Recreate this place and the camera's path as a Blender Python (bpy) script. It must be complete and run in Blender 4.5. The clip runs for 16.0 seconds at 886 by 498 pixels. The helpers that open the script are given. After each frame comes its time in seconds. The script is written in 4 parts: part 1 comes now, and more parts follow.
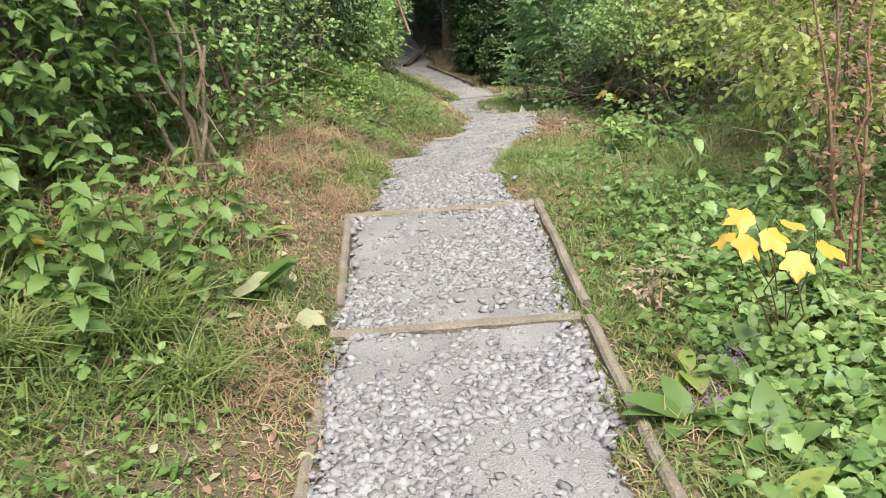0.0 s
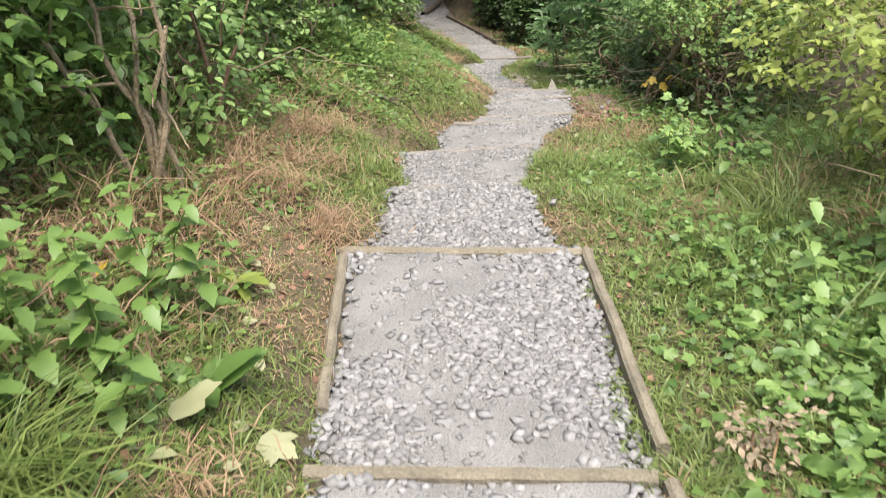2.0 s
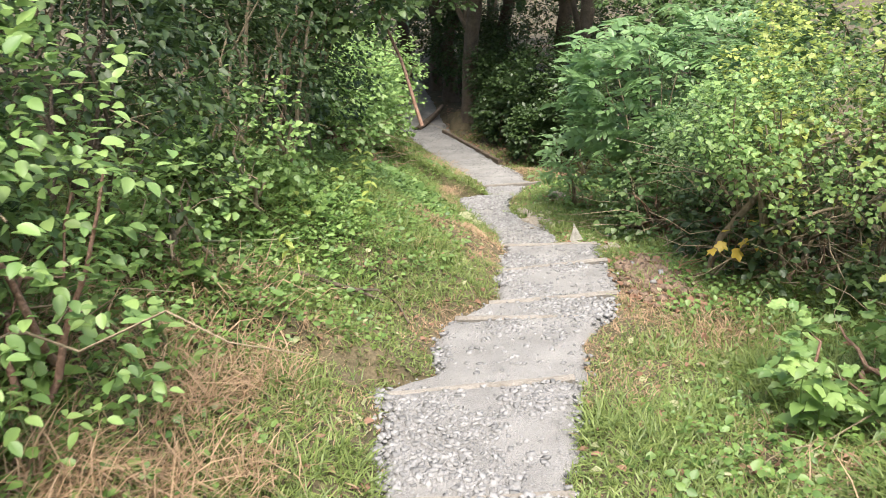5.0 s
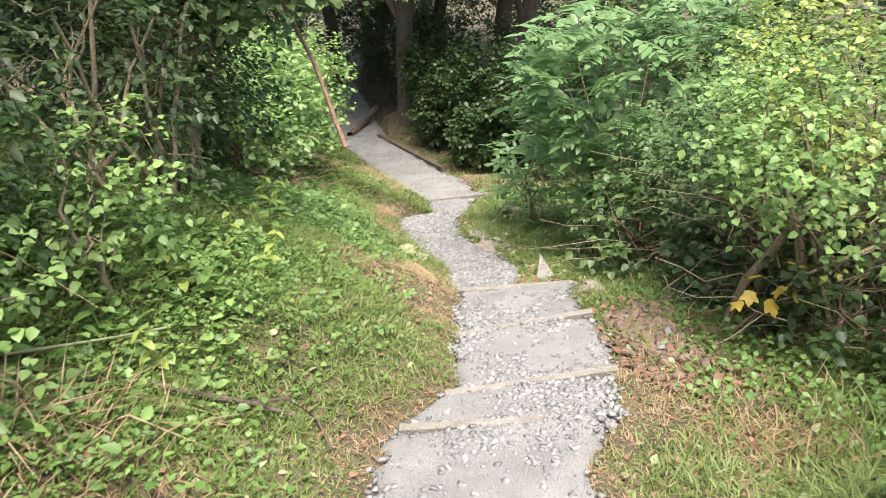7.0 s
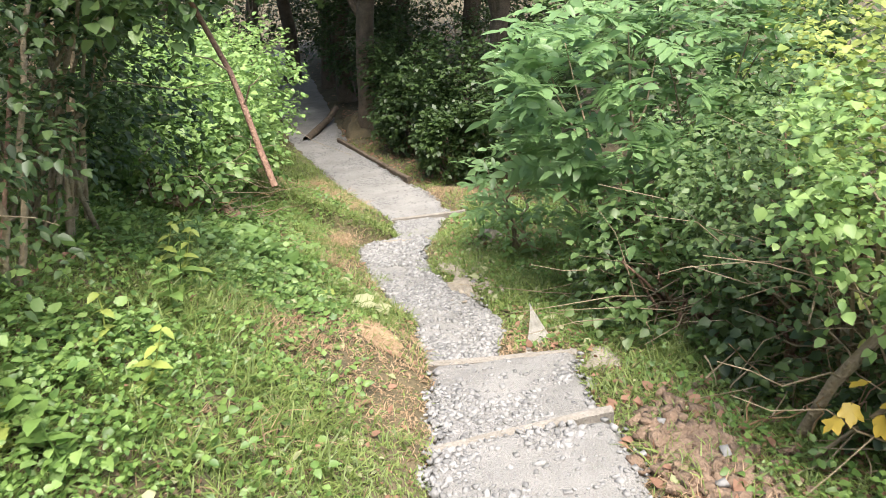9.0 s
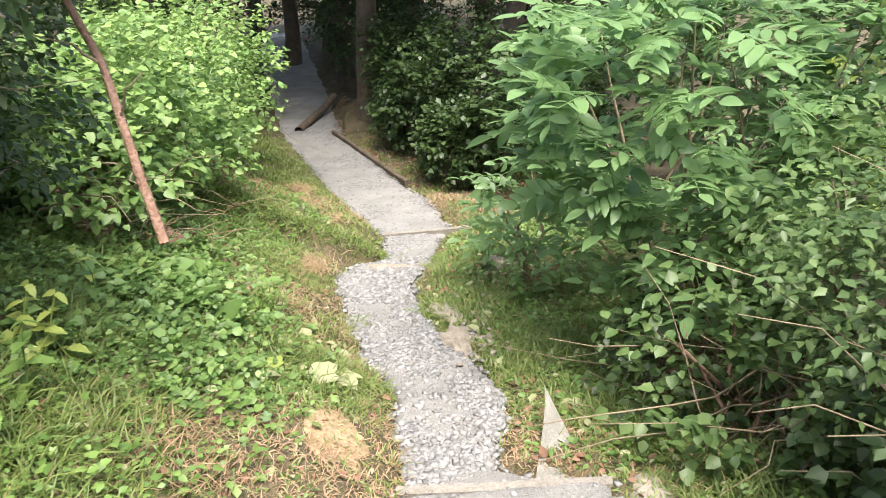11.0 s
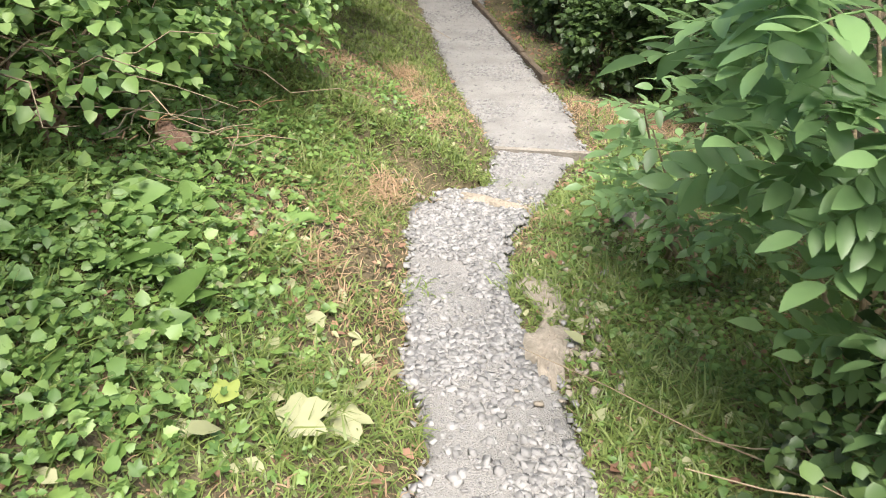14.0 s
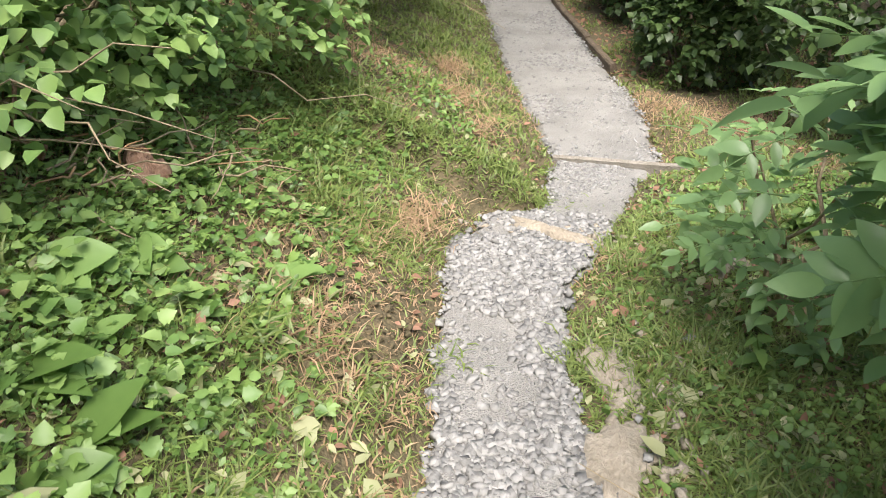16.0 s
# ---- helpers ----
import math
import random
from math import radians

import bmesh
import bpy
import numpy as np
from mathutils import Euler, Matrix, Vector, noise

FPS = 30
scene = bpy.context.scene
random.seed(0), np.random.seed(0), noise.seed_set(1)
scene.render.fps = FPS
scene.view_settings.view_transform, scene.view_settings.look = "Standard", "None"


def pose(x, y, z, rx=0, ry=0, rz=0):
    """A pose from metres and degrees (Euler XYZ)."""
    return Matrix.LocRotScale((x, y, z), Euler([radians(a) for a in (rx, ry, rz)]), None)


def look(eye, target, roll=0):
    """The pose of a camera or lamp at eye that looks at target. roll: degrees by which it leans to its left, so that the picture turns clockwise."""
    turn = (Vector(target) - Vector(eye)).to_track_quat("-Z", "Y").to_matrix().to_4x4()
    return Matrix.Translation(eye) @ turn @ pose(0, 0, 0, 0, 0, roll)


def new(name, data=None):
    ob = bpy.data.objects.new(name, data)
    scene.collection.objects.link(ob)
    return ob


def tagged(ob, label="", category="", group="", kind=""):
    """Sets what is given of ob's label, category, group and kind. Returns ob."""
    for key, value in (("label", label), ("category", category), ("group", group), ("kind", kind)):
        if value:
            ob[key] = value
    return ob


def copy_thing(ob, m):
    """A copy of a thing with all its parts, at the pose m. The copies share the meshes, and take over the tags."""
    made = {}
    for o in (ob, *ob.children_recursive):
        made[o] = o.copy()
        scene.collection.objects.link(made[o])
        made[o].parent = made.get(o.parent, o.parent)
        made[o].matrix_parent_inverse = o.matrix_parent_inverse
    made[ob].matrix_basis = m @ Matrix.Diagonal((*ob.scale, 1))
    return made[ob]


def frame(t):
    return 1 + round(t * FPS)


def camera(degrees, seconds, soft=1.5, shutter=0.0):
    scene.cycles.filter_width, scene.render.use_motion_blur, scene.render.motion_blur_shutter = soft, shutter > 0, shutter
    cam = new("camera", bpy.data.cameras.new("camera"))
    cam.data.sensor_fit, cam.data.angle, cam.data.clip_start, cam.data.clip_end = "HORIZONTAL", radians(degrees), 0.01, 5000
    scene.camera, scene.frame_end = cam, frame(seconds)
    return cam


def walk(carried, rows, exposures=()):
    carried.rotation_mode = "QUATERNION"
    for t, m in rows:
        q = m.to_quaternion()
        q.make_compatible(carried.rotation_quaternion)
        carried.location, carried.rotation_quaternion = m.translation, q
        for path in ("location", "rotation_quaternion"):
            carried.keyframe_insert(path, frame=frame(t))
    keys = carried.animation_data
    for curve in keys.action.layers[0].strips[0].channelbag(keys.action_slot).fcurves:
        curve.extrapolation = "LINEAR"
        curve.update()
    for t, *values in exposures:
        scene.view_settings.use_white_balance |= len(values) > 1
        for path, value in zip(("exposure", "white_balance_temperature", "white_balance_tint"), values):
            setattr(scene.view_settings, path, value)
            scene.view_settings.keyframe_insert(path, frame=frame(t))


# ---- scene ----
cam = camera(56.4, 16.0, soft=0.8, shutter=0.3)
METRES, EYE, TILT, LEAN, TURN = 10.5, 1.5, -25.0, 6.0, 0.0
ROWS = [
    (0.0, 0.0, 0.0, 0.0, -0.0, 0.0, -0.0),
    (0.5, -0.0003, 0.0277, 0.0101, -0.79, -2.66, -1.91),
    (1.0, -0.0073, 0.0537, 0.0225, -1.12, -4.18, -2.53),
    (1.5, -0.0062, 0.0782, 0.0358, -0.37, -5.0, -3.71),
    (2.0, -0.0094, 0.1003, 0.048, 0.32, -4.02, -3.87),
    (2.5, -0.0087, 0.132, 0.054, 1.24, -0.51, -3.74),
    (3.0, -0.0036, 0.1663, 0.0641, 4.04, 1.39, -5.67),
    (3.5, -0.0055, 0.1991, 0.0812, 3.32, 1.8, -4.14),
    (4.0, -0.0038, 0.2329, 0.0999, 2.33, 1.73, -3.57),
    (4.5, -0.0089, 0.2603, 0.1141, 1.24, 1.62, -2.72),
    (5.0, -0.0124, 0.2933, 0.1236, 0.42, 2.4, -2.32),
    (7.5, -0.0077, 0.4647, 0.1781, -4.01, 1.81, 1.26),
    (8.0, -0.0037, 0.494, 0.1905, -4.62, 1.6, 1.58),
    (8.5, -0.0019, 0.5265, 0.197, -5.29, 1.64, 2.05),
    (11.0, 0.0225, 0.6868, 0.2426, -4.9, 0.49, -0.16),
    (11.5, 0.0278, 0.722, 0.2436, -3.68, 1.15, 0.15),
    (12.0, 0.035, 0.7505, 0.2529, -2.31, -0.83, -2.28),
    (12.5, 0.0423, 0.7711, 0.2593, -0.65, -3.38, -4.08),
    (13.0, 0.0417, 0.8027, 0.2606, 0.42, -4.0, -3.36),
    (13.5, 0.0439, 0.8305, 0.2702, 2.56, -6.64, -5.61),
    (14.0, 0.0496, 0.8504, 0.2776, 5.52, -9.02, -7.97),
    (14.5, 0.0485, 0.8814, 0.2772, 7.06, -8.02, -8.24),
    (15.0, 0.0523, 0.9016, 0.2864, 8.86, -8.79, -9.05),
    (15.5, 0.053, 0.9185, 0.2937, 10.86, -11.35, -9.14),
    (16.0, 0.0446, 0.9327, 0.2961, 9.67, -11.42, -8.24),
]
walk(cam, [(t, pose(0, 0, EYE, TILT, LEAN, TURN) @ pose(METRES * x, METRES * y, METRES * z, 90 + pitch, roll, yaw)) for t, x, y, z, yaw, pitch, roll in ROWS], exposures=((0.0, 0.98), (1.5, 1.03), (4.0, 1.25), (8.0, 1.44), (11.5, 1.58), (14.0, 1.5), (16.0, 1.36)))

# ---- light: bright, veiled daylight from high behind ----
SUN_EL, SUN_AZ = 68.0, 160.0
world = bpy.data.worlds.new("sky")
scene.world = world
world.use_nodes = True
sky = world.node_tree.nodes.new("ShaderNodeTexSky")
sky.sky_type, sky.sun_disc = "NISHITA", False
sky.sun_elevation, sky.sun_rotation = radians(SUN_EL), radians(SUN_AZ)
sky.air_density, sky.dust_density = 1.0, 3.0
bg = world.node_tree.nodes["Background"]
bg.inputs["Strength"].default_value = 0.14
world.node_tree.links.new(sky.outputs["Color"], bg.inputs["Color"])
sun = new("sun", bpy.data.lights.new("sun", "SUN"))
sun.data.energy, sun.data.angle, sun.data.color = 3.6, radians(40), (1.0, 0.95, 0.87)
sun.matrix_world = look((0, 0, 30), (0 - math.sin(radians(SUN_AZ)), 0 - math.cos(radians(SUN_AZ)), 30 - math.tan(radians(SUN_EL))))

# ---- materials ----
rng = np.random.default_rng(7)


def material(name, low, high, rough=0.8, size=8.0, bump=0.0, island=0.0, through_light=0.0, third=None, spec=0.4, fine=60.0):
    """Two tones in a coarse and a fine noise; island: how much each piece differs; third: a tone for one piece in five or so."""
    m = bpy.data.materials.new(name)
    m.use_nodes = True
    t = m.node_tree
    n, link = t.nodes, t.links.new
    bsdf, out = n["Principled BSDF"], n["Material Output"]
    geo, co = n.new("ShaderNodeNewGeometry"), n.new("ShaderNodeTexCoord")
    coarse, grain = n.new("ShaderNodeTexNoise"), n.new("ShaderNodeTexNoise")
    for node, s in ((coarse, size), (grain, fine)):
        node.inputs["Scale"].default_value, node.inputs["Detail"].default_value = s, 3
        link(geo.outputs["Position"], node.inputs["Vector"])
    mean = n.new("ShaderNodeMath")
    mean.operation = "MULTIPLY_ADD"
    mean.inputs[1].default_value = 0.45
    link(grain.outputs["Fac"], mean.inputs[0])
    half = n.new("ShaderNodeMath")
    half.operation = "MULTIPLY"
    half.inputs[1].default_value = 0.55
    link(coarse.outputs["Fac"], half.inputs[0])
    link(half.outputs[0], mean.inputs[2])
    fac = mean.outputs[0]
    if island:
        mix = n.new("ShaderNodeMix")
        mix.inputs["Factor"].default_value = island
        link(fac, mix.inputs["A"])
        link(geo.outputs["Random Per Island"], mix.inputs["B"])
        fac = mix.outputs["Result"]
    ramp = n.new("ShaderNodeValToRGB")
    e = ramp.color_ramp.elements
    e[0].position, e[1].position = (0.05, 0.85) if island else (0.33, 0.67)
    e[0].color, e[1].color = (*low, 1), (*high, 1)
    if third:
        e.new(0.97 if island else 0.8).color = (*third, 1)
    link(fac, ramp.inputs["Fac"])
    link(ramp.outputs["Color"], bsdf.inputs["Base Color"])
    bsdf.inputs["Roughness"].default_value = rough
    bsdf.inputs["Specular IOR Level"].default_value = spec
    if bump:
        b = n.new("ShaderNodeBump")
        b.inputs["Strength"].default_value, b.inputs["Distance"].default_value = bump, 0.02
        link(grain.outputs["Fac"], b.inputs["Height"])
        link(b.outputs["Normal"], bsdf.inputs["Normal"])
    if through_light:
        tl, mx = n.new("ShaderNodeBsdfTranslucent"), n.new("ShaderNodeMixShader")
        link(ramp.outputs["Color"], tl.inputs["Color"])
        mx.inputs["Fac"].default_value = through_light
        link(bsdf.outputs[0], mx.inputs[1])
        link(tl.outputs[0], mx.inputs[2])
        link(mx.outputs[0], out.inputs["Surface"])
    return m


def leaf_material(name, low, high, third=None, rough=0.45, thin=0.38):
    low, high, third = [c and (c[0] * 1.22, c[1], c[2] * 1.08) for c in (low, high, third)]
    return material(name, low, high, rough, 3.0, 0.0, 0.6, thin, third, 0.5, 25.0)


SOIL = material("soil", (0.045, 0.04, 0.02), (0.15, 0.115, 0.065), 0.95, 3.5, 0.8)
RED_EARTH = material("red_earth", (0.13, 0.085, 0.058), (0.27, 0.19, 0.135), 0.95, 14, 0.9)
SAND = material("sandy_soil", (0.24, 0.16, 0.09), (0.42, 0.3, 0.18), 0.95, 6, 0.7)
STALK = material("dead_stalk", (0.2, 0.11, 0.055), (0.4, 0.26, 0.14), 0.9, 12, 0.4)
CLAY = material("clay", (0.2, 0.17, 0.13), (0.34, 0.295, 0.24), 0.9, 9, 0.6)
FINES = material("stone_dust", (0.2, 0.191, 0.18), (0.33, 0.315, 0.298), 0.95, 3.5, 0.9, fine=140)
STONE = material("limestone", (0.14, 0.136, 0.132), (0.3, 0.291, 0.282), 0.9, 20, 0.3, 0.7)
TIMBER = material("timber", (0.12, 0.102, 0.072), (0.25, 0.215, 0.155), 0.85, 7, 0.5, fine=90)
DUSTY = material("dusty_timber", (0.16, 0.14, 0.115), (0.28, 0.255, 0.225), 0.95, 9, 0.5, fine=90)
FABRIC = material("fabric", (0.34, 0.32, 0.28), (0.5, 0.47, 0.42), 0.95, 10, 0.4, fine=200)
BARK = material("bark", (0.06, 0.045, 0.03), (0.16, 0.12, 0.085), 0.9, 9, 0.8)
PALE_BARK = material("pale_bark", (0.17, 0.13, 0.08), (0.33, 0.26, 0.17), 0.9, 12, 0.6)
RED_BARK = material("red_bark", (0.16, 0.085, 0.055), (0.32, 0.2, 0.14), 0.85, 12, 0.6)
GRASS = leaf_material("grass", (0.06, 0.12, 0.024), (0.2, 0.3, 0.08), (0.34, 0.33, 0.15), 0.5)
STRAW = leaf_material("straw", (0.17, 0.135, 0.065), (0.4, 0.34, 0.2), (0.3, 0.2, 0.1), 0.7)
HERB = leaf_material("herb_leaf", (0.045, 0.125, 0.025), (0.18, 0.33, 0.08), (0.34, 0.44, 0.14))
BRAMBLE = leaf_material("bramble_leaf", (0.09, 0.215, 0.055), (0.26, 0.44, 0.13), (0.42, 0.54, 0.19))
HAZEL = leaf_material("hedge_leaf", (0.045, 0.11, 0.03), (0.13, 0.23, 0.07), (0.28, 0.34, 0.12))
# Darker copy of the hedge leaf; shade under overhanging growth is in its colour.
SHADED_LEAF = leaf_material("shaded_leaf", (0.024, 0.06, 0.018), (0.07, 0.13, 0.038), (0.2, 0.26, 0.09))
# Leaves of the wood, its shade put into a near-black green.
DARK = leaf_material("shaded_wood_leaf", (0.02, 0.05, 0.015), (0.06, 0.12, 0.03))
ASH = leaf_material("ash_leaf", (0.11, 0.245, 0.085), (0.26, 0.46, 0.18), (0.34, 0.54, 0.17), 0.33, 0.48)
LIME = leaf_material("sunny_leaf", (0.13, 0.23, 0.04), (0.34, 0.46, 0.11), (0.56, 0.56, 0.2))
YELLOW = leaf_material("yellow_leaf", (0.3, 0.28, 0.03), (0.56, 0.47, 0.07), (0.36, 0.2, 0.05))
WILTED = leaf_material("wilted_leaf", (0.2, 0.27, 0.11), (0.38, 0.45, 0.25), None, 0.6)
LITTER = leaf_material("dead_leaf", (0.14, 0.09, 0.05), (0.32, 0.22, 0.14), None, 0.8)
FLOWER = leaf_material("purple_petal", (0.14, 0.05, 0.2), (0.3, 0.14, 0.4))

# ---- the lie of the land: path edges and heights along y ----
LEFT = np.array([(-40, -0.5), (2, -0.58), (3.4, -0.65), (4.6, -0.75), (4.65, -0.68), (5.3, -0.64), (5.7, -0.68), (5.85, -0.57), (6.9, -0.7), (7.05, -0.45),
                 (7.9, -0.42), (8.1, -0.28), (8.4, -0.08), (9.3, 0.0), (10.4, 0.06), (11.3, 0.0), (11.8, -0.15), (12.7, -0.33), (13.5, -0.41), (13.9, -0.33),
                 (14.05, -0.04), (14.9, -0.08), (16.2, -0.46), (17, -0.7), (18.7, -1.15), (20.4, -1.65), (26, -2.7), (60, -8)])
RIGHT = np.array([(-40, 0.45), (2, 0.37), (3.5, 0.35), (4.6, 0.32), (4.8, 0.24), (5.1, 0.18), (5.8, 0.13), (6.6, 0.27), (7.5, 0.42), (7.9, 0.62), (8.35, 0.73),
                  (8.8, 0.8), (9.3, 0.77), (10.15, 0.84), (10.4, 0.47), (11.2, 0.56), (11.6, 0.5), (12, 0.34), (12.5, 0.18), (13.1, 0.18), (13.7, 0.3),
                  (14.1, 0.36), (15, 0.57), (15.9, 0.48), (16.7, 0.3), (17.8, -0.05), (20, -0.7), (23, -1.05), (27, -1.6), (60, -6.5)])
TREAD = np.array([(-40, 1.5), (0, -0.05), (2.99, -0.25), (3.01, -0.3), (4.53, -0.35), (4.55, -0.42), (5.7, -0.55), (5.74, -0.6), (6.75, -0.74), (6.79, -0.8),
                  (7.85, -0.96), (7.88, -1.01), (8.27, -1.05), (8.3, -1.1), (9.11, -1.18), (9.14, -1.25), (10.07, -1.4), (10.1, -1.54), (11.1, -1.76), (12.6, -2.0),
                  (13.4, -2.07), (13.55, -2.2), (14.8, -2.42), (17, -2.74), (20, -2.95), (22, -3.05), (30, -3.4), (60, -5), (400, -8)])
SMOOTH = np.array([(-40, 1.5), (0, -0.05), (3, -0.27), (4.5, -0.4), (6.3, -0.68), (7.5, -0.97), (8.8, -1.15), (10.1, -1.45), (11.1, -1.76), (12.6, -2.0), (14.8, -2.42),
                   (17, -2.74), (20, -2.95), (30, -3.4), (60, -5), (400, -8)])


def along(table, y):
    return np.interp(y, table[:, 0], table[:, 1])


def ripple(x, y):
    return (np.sin(2.1 * x + 1.3 * y) + np.sin(3.7 * x - 2.9 * y + 1) * 0.6 + np.sin(7.3 * x + 5.1 * y + 2) * 0.35 + np.sin(13.1 * x - 11.7 * y) * 0.2) / 2.15


def patches(x, y, k=1.0):
    """A patchy field from 0 to 1."""
    v = np.sin(1.9 * k * x + 0.7 * k * y + 1) + np.sin(1.1 * k * x - 2.3 * k * y) + np.sin(3.9 * k * x + 3.1 * k * y + 4) * 0.7 + np.sin(6.7 * k * x - 5.3 * k * y + 2) * 0.5
    return np.clip(0.5 + v / 5, 0, 1)


def left_edge(y):
    return along(LEFT, y) + 0.012 * np.sin(9 * y) + 0.012 * np.sin(23 * y + 1) + 0.009 * np.sin(61 * y)


def right_edge(y):
    return along(RIGHT, y) + 0.012 * np.sin(8 * y + 2) + 0.012 * np.sin(21 * y) + 0.009 * np.sin(57 * y + 2)


def beside(x, y):
    """Metres outside the path's edge: left is negative, on the path 0."""
    return np.minimum(x - left_edge(y), 0) + np.maximum(x - right_edge(y), 0)


def land(x, y):
    x, y = np.asarray(x, float), np.asarray(y, float)
    d = beside(x, y)
    near = np.clip(np.abs(d) / 0.3, 0, 1)
    base = along(SMOOTH, y) * near + (along(TREAD, y) - 0.025) * (1 - near)
    l, r = np.maximum(-d, 0), np.maximum(d, 0)
    steep = np.interp(y, (2, 8, 12, 16, 20), (0.38, 0.5, 0.6, 0.5, 0.2))
    bank = steep * np.minimum(l, 1.2) + 0.55 * np.clip(l - 1.2, 0, 2) + 0.03 * np.clip(l - 3.2, 0, 30)
    fall = -0.1 * np.minimum(r, 1.3) + 0.08 * np.clip(r - 1.3, 0, 3)
    rough = 0.035 * ripple(x, y) * np.clip((l + r) / 0.3, 0, 1)
    side = base + 0.03 * np.clip((l + r) / 0.1, 0, 1) + bank + fall + rough
    return np.where(l + r > 0, side, along(TREAD, y) - 0.06)


# ---- mesh helpers ----
def mesh_of(name, verts, faces, mat, smooth=False):
    """faces: an array of equal-sided faces."""
    verts, faces = np.asarray(verts, np.float32), np.asarray(faces, np.int32)
    me = bpy.data.meshes.new(name)
    me.vertices.add(len(verts))
    me.vertices.foreach_set("co", verts.ravel())
    me.loops.add(faces.size)
    me.loops.foreach_set("vertex_index", faces.ravel())
    me.polygons.add(len(faces))
    me.polygons.foreach_set("loop_start", np.arange(len(faces), dtype=np.int32) * faces.shape[1])
    me.update(calc_edges=True)
    if smooth:
        me.polygons.foreach_set("use_smooth", np.ones(len(faces), bool))
    me.materials.append(mat)
    return me


def place(name, me, parent=None, label="", m=None):
    ob = new(name, me)
    if m is not None:
        ob.matrix_basis = m
    if parent is not None:
        ob.parent = parent
    return tagged(ob, label)


def part(name, bm, mat, parent=None, label=""):
    me = bpy.data.meshes.new(name)
    bm.to_mesh(me)
    bm.free()
    me.materials.append(mat)
    return place(name, me, parent, label)


def anchor(name, x, y, z):
    ob = new(name)
    ob.location = (x, y, z)
    ob.empty_display_size = 0.1
    return ob


# leaves lie along +y with their face to +z
def leaf_shape(width, fold=0.18, droop=0.15, teeth=False, fine=False):
    ys, ws = (0, 0.3, 0.66, 1), (0.0, 1.0, 0.8, 0.0)
    if fine:
        ys, ws = (0, 0.1, 0.25, 0.45, 0.65, 0.83, 0.94, 1), (0.0, 0.5, 0.88, 1.0, 0.86, 0.52, 0.2, 0.0)
    if teeth:
        ys, ws = (0, 0.12, 0.3, 0.36, 0.55, 0.62, 0.82, 1), (0.15, 0.85, 0.75, 1.0, 0.7, 0.8, 0.35, 0.0)
    v, f = [], []
    for y, w in zip(ys, ws):
        z = -droop * y * y
        v += [(-width * w / 2, y, z + fold * width * w), (0, y, z), (width * w / 2, y, z + fold * width * w)]
    for i in range(len(ys) - 1):
        a = 3 * i
        if ws[i] > 0:
            f += [(a, a + 1, a + 4), (a + 1, a + 2, a + 4)]
        if ws[i + 1] > 0:
            f += [(a if ws[i] > 0 else a + 1, a + 4, a + 3), (a + 2 if ws[i] > 0 else a + 1, a + 5, a + 4)]
    return np.array(v), np.array(f)


def lobed_shape():
    """A maple-like leaf with five pointed lobes."""
    rim = [(0, -0.05)]
    for a, r in ((-130, 0.6), (-100, 0.5), (-75, 0.72), (-58, 0.86), (-46, 0.68), (-34, 0.55), (-20, 0.74), (-9, 0.8), (0, 1.0), (9, 0.8), (20, 0.74), (34, 0.55), (46, 0.68), (58, 0.86), (75, 0.72), (100, 0.5), (130, 0.6)):
        rim.append((r * 0.72 * math.sin(radians(a)), 0.3 + 0.7 * r * math.cos(radians(a))))
    v = [(0, 0.3, 0.0)] + [(x, y, -0.12 * (x * x * 3 + (y - 0.3) ** 2) + 0.06 * math.sin(9 * x + 5 * y)) for x, y in rim]
    return np.array(v), np.array([(0, i, i % len(rim) + 1) for i in range(1, len(rim) + 1)])[:, [0, 2, 1]]


def small_shape(width):
    v = np.array([(0, 0, 0), (width / 2, 0.45, 0.1 * width), (0, 1, -0.12), (-width / 2, 0.45, 0.1 * width), (0, 0.45, -0.03)])
    return v, np.array([(0, 1, 4), (1, 2, 4), (2, 3, 4), (3, 0, 4)])


def blade_shape(bend):
    v, f = [], []
    for s in (0, 0.5):
        w = 0.5 * (1 - 0.5 * s)
        v += [(-w, bend * s * s, s * (1 - 0.35 * bend * s)), (w, bend * s * s, s * (1 - 0.35 * bend * s))]
    v.append((0, bend * 1.05, 1 - 0.5 * bend))
    f = [(0, 1, 3), (0, 3, 2), (2, 3, 4)]
    return np.array(v, float), np.array(f)


def compound(shape, pairs, spread=58, rachis=1.0):
    """Leaflets in pairs along a stalk, and one at its end."""
    v, f = [], []

    def add(at, turn, s):
        c, n = math.cos(radians(turn)), math.sin(radians(turn))
        p = shape[0] * s
        q = np.stack([p[:, 0] * c - p[:, 1] * n, p[:, 0] * n + p[:, 1] * c, p[:, 2]], 1) + at
        f.append(shape[1] + sum(len(a) for a in v))
        v.append(q)

    def stalk(u):
        return np.array((0, u, 0.12 * u - 0.38 * u * u))

    for i in range(pairs):
        u = rachis * (0.25 + 0.65 * i / pairs)
        s = 0.36 * (0.8 + 0.3 * math.sin(math.pi * (i + 0.7) / pairs))
        add(stalk(u), spread, s), add(stalk(u), -spread, s)
    add(stalk(rachis * 0.88), 0, 0.38)
    w = 0.008
    for a, b in ((0, 0.45), (0.45, 0.9)):
        p, q = stalk(a), stalk(b)
        f.append(np.array([(0, 1, 2), (0, 2, 3)]) + sum(len(k) for k in v))
        v.append(np.array([p + (-w, 0, 0), p + (w, 0, 0), q + (w, 0, 0), q + (-w, 0, 0)]))
    return np.concatenate(v), np.concatenate(f)


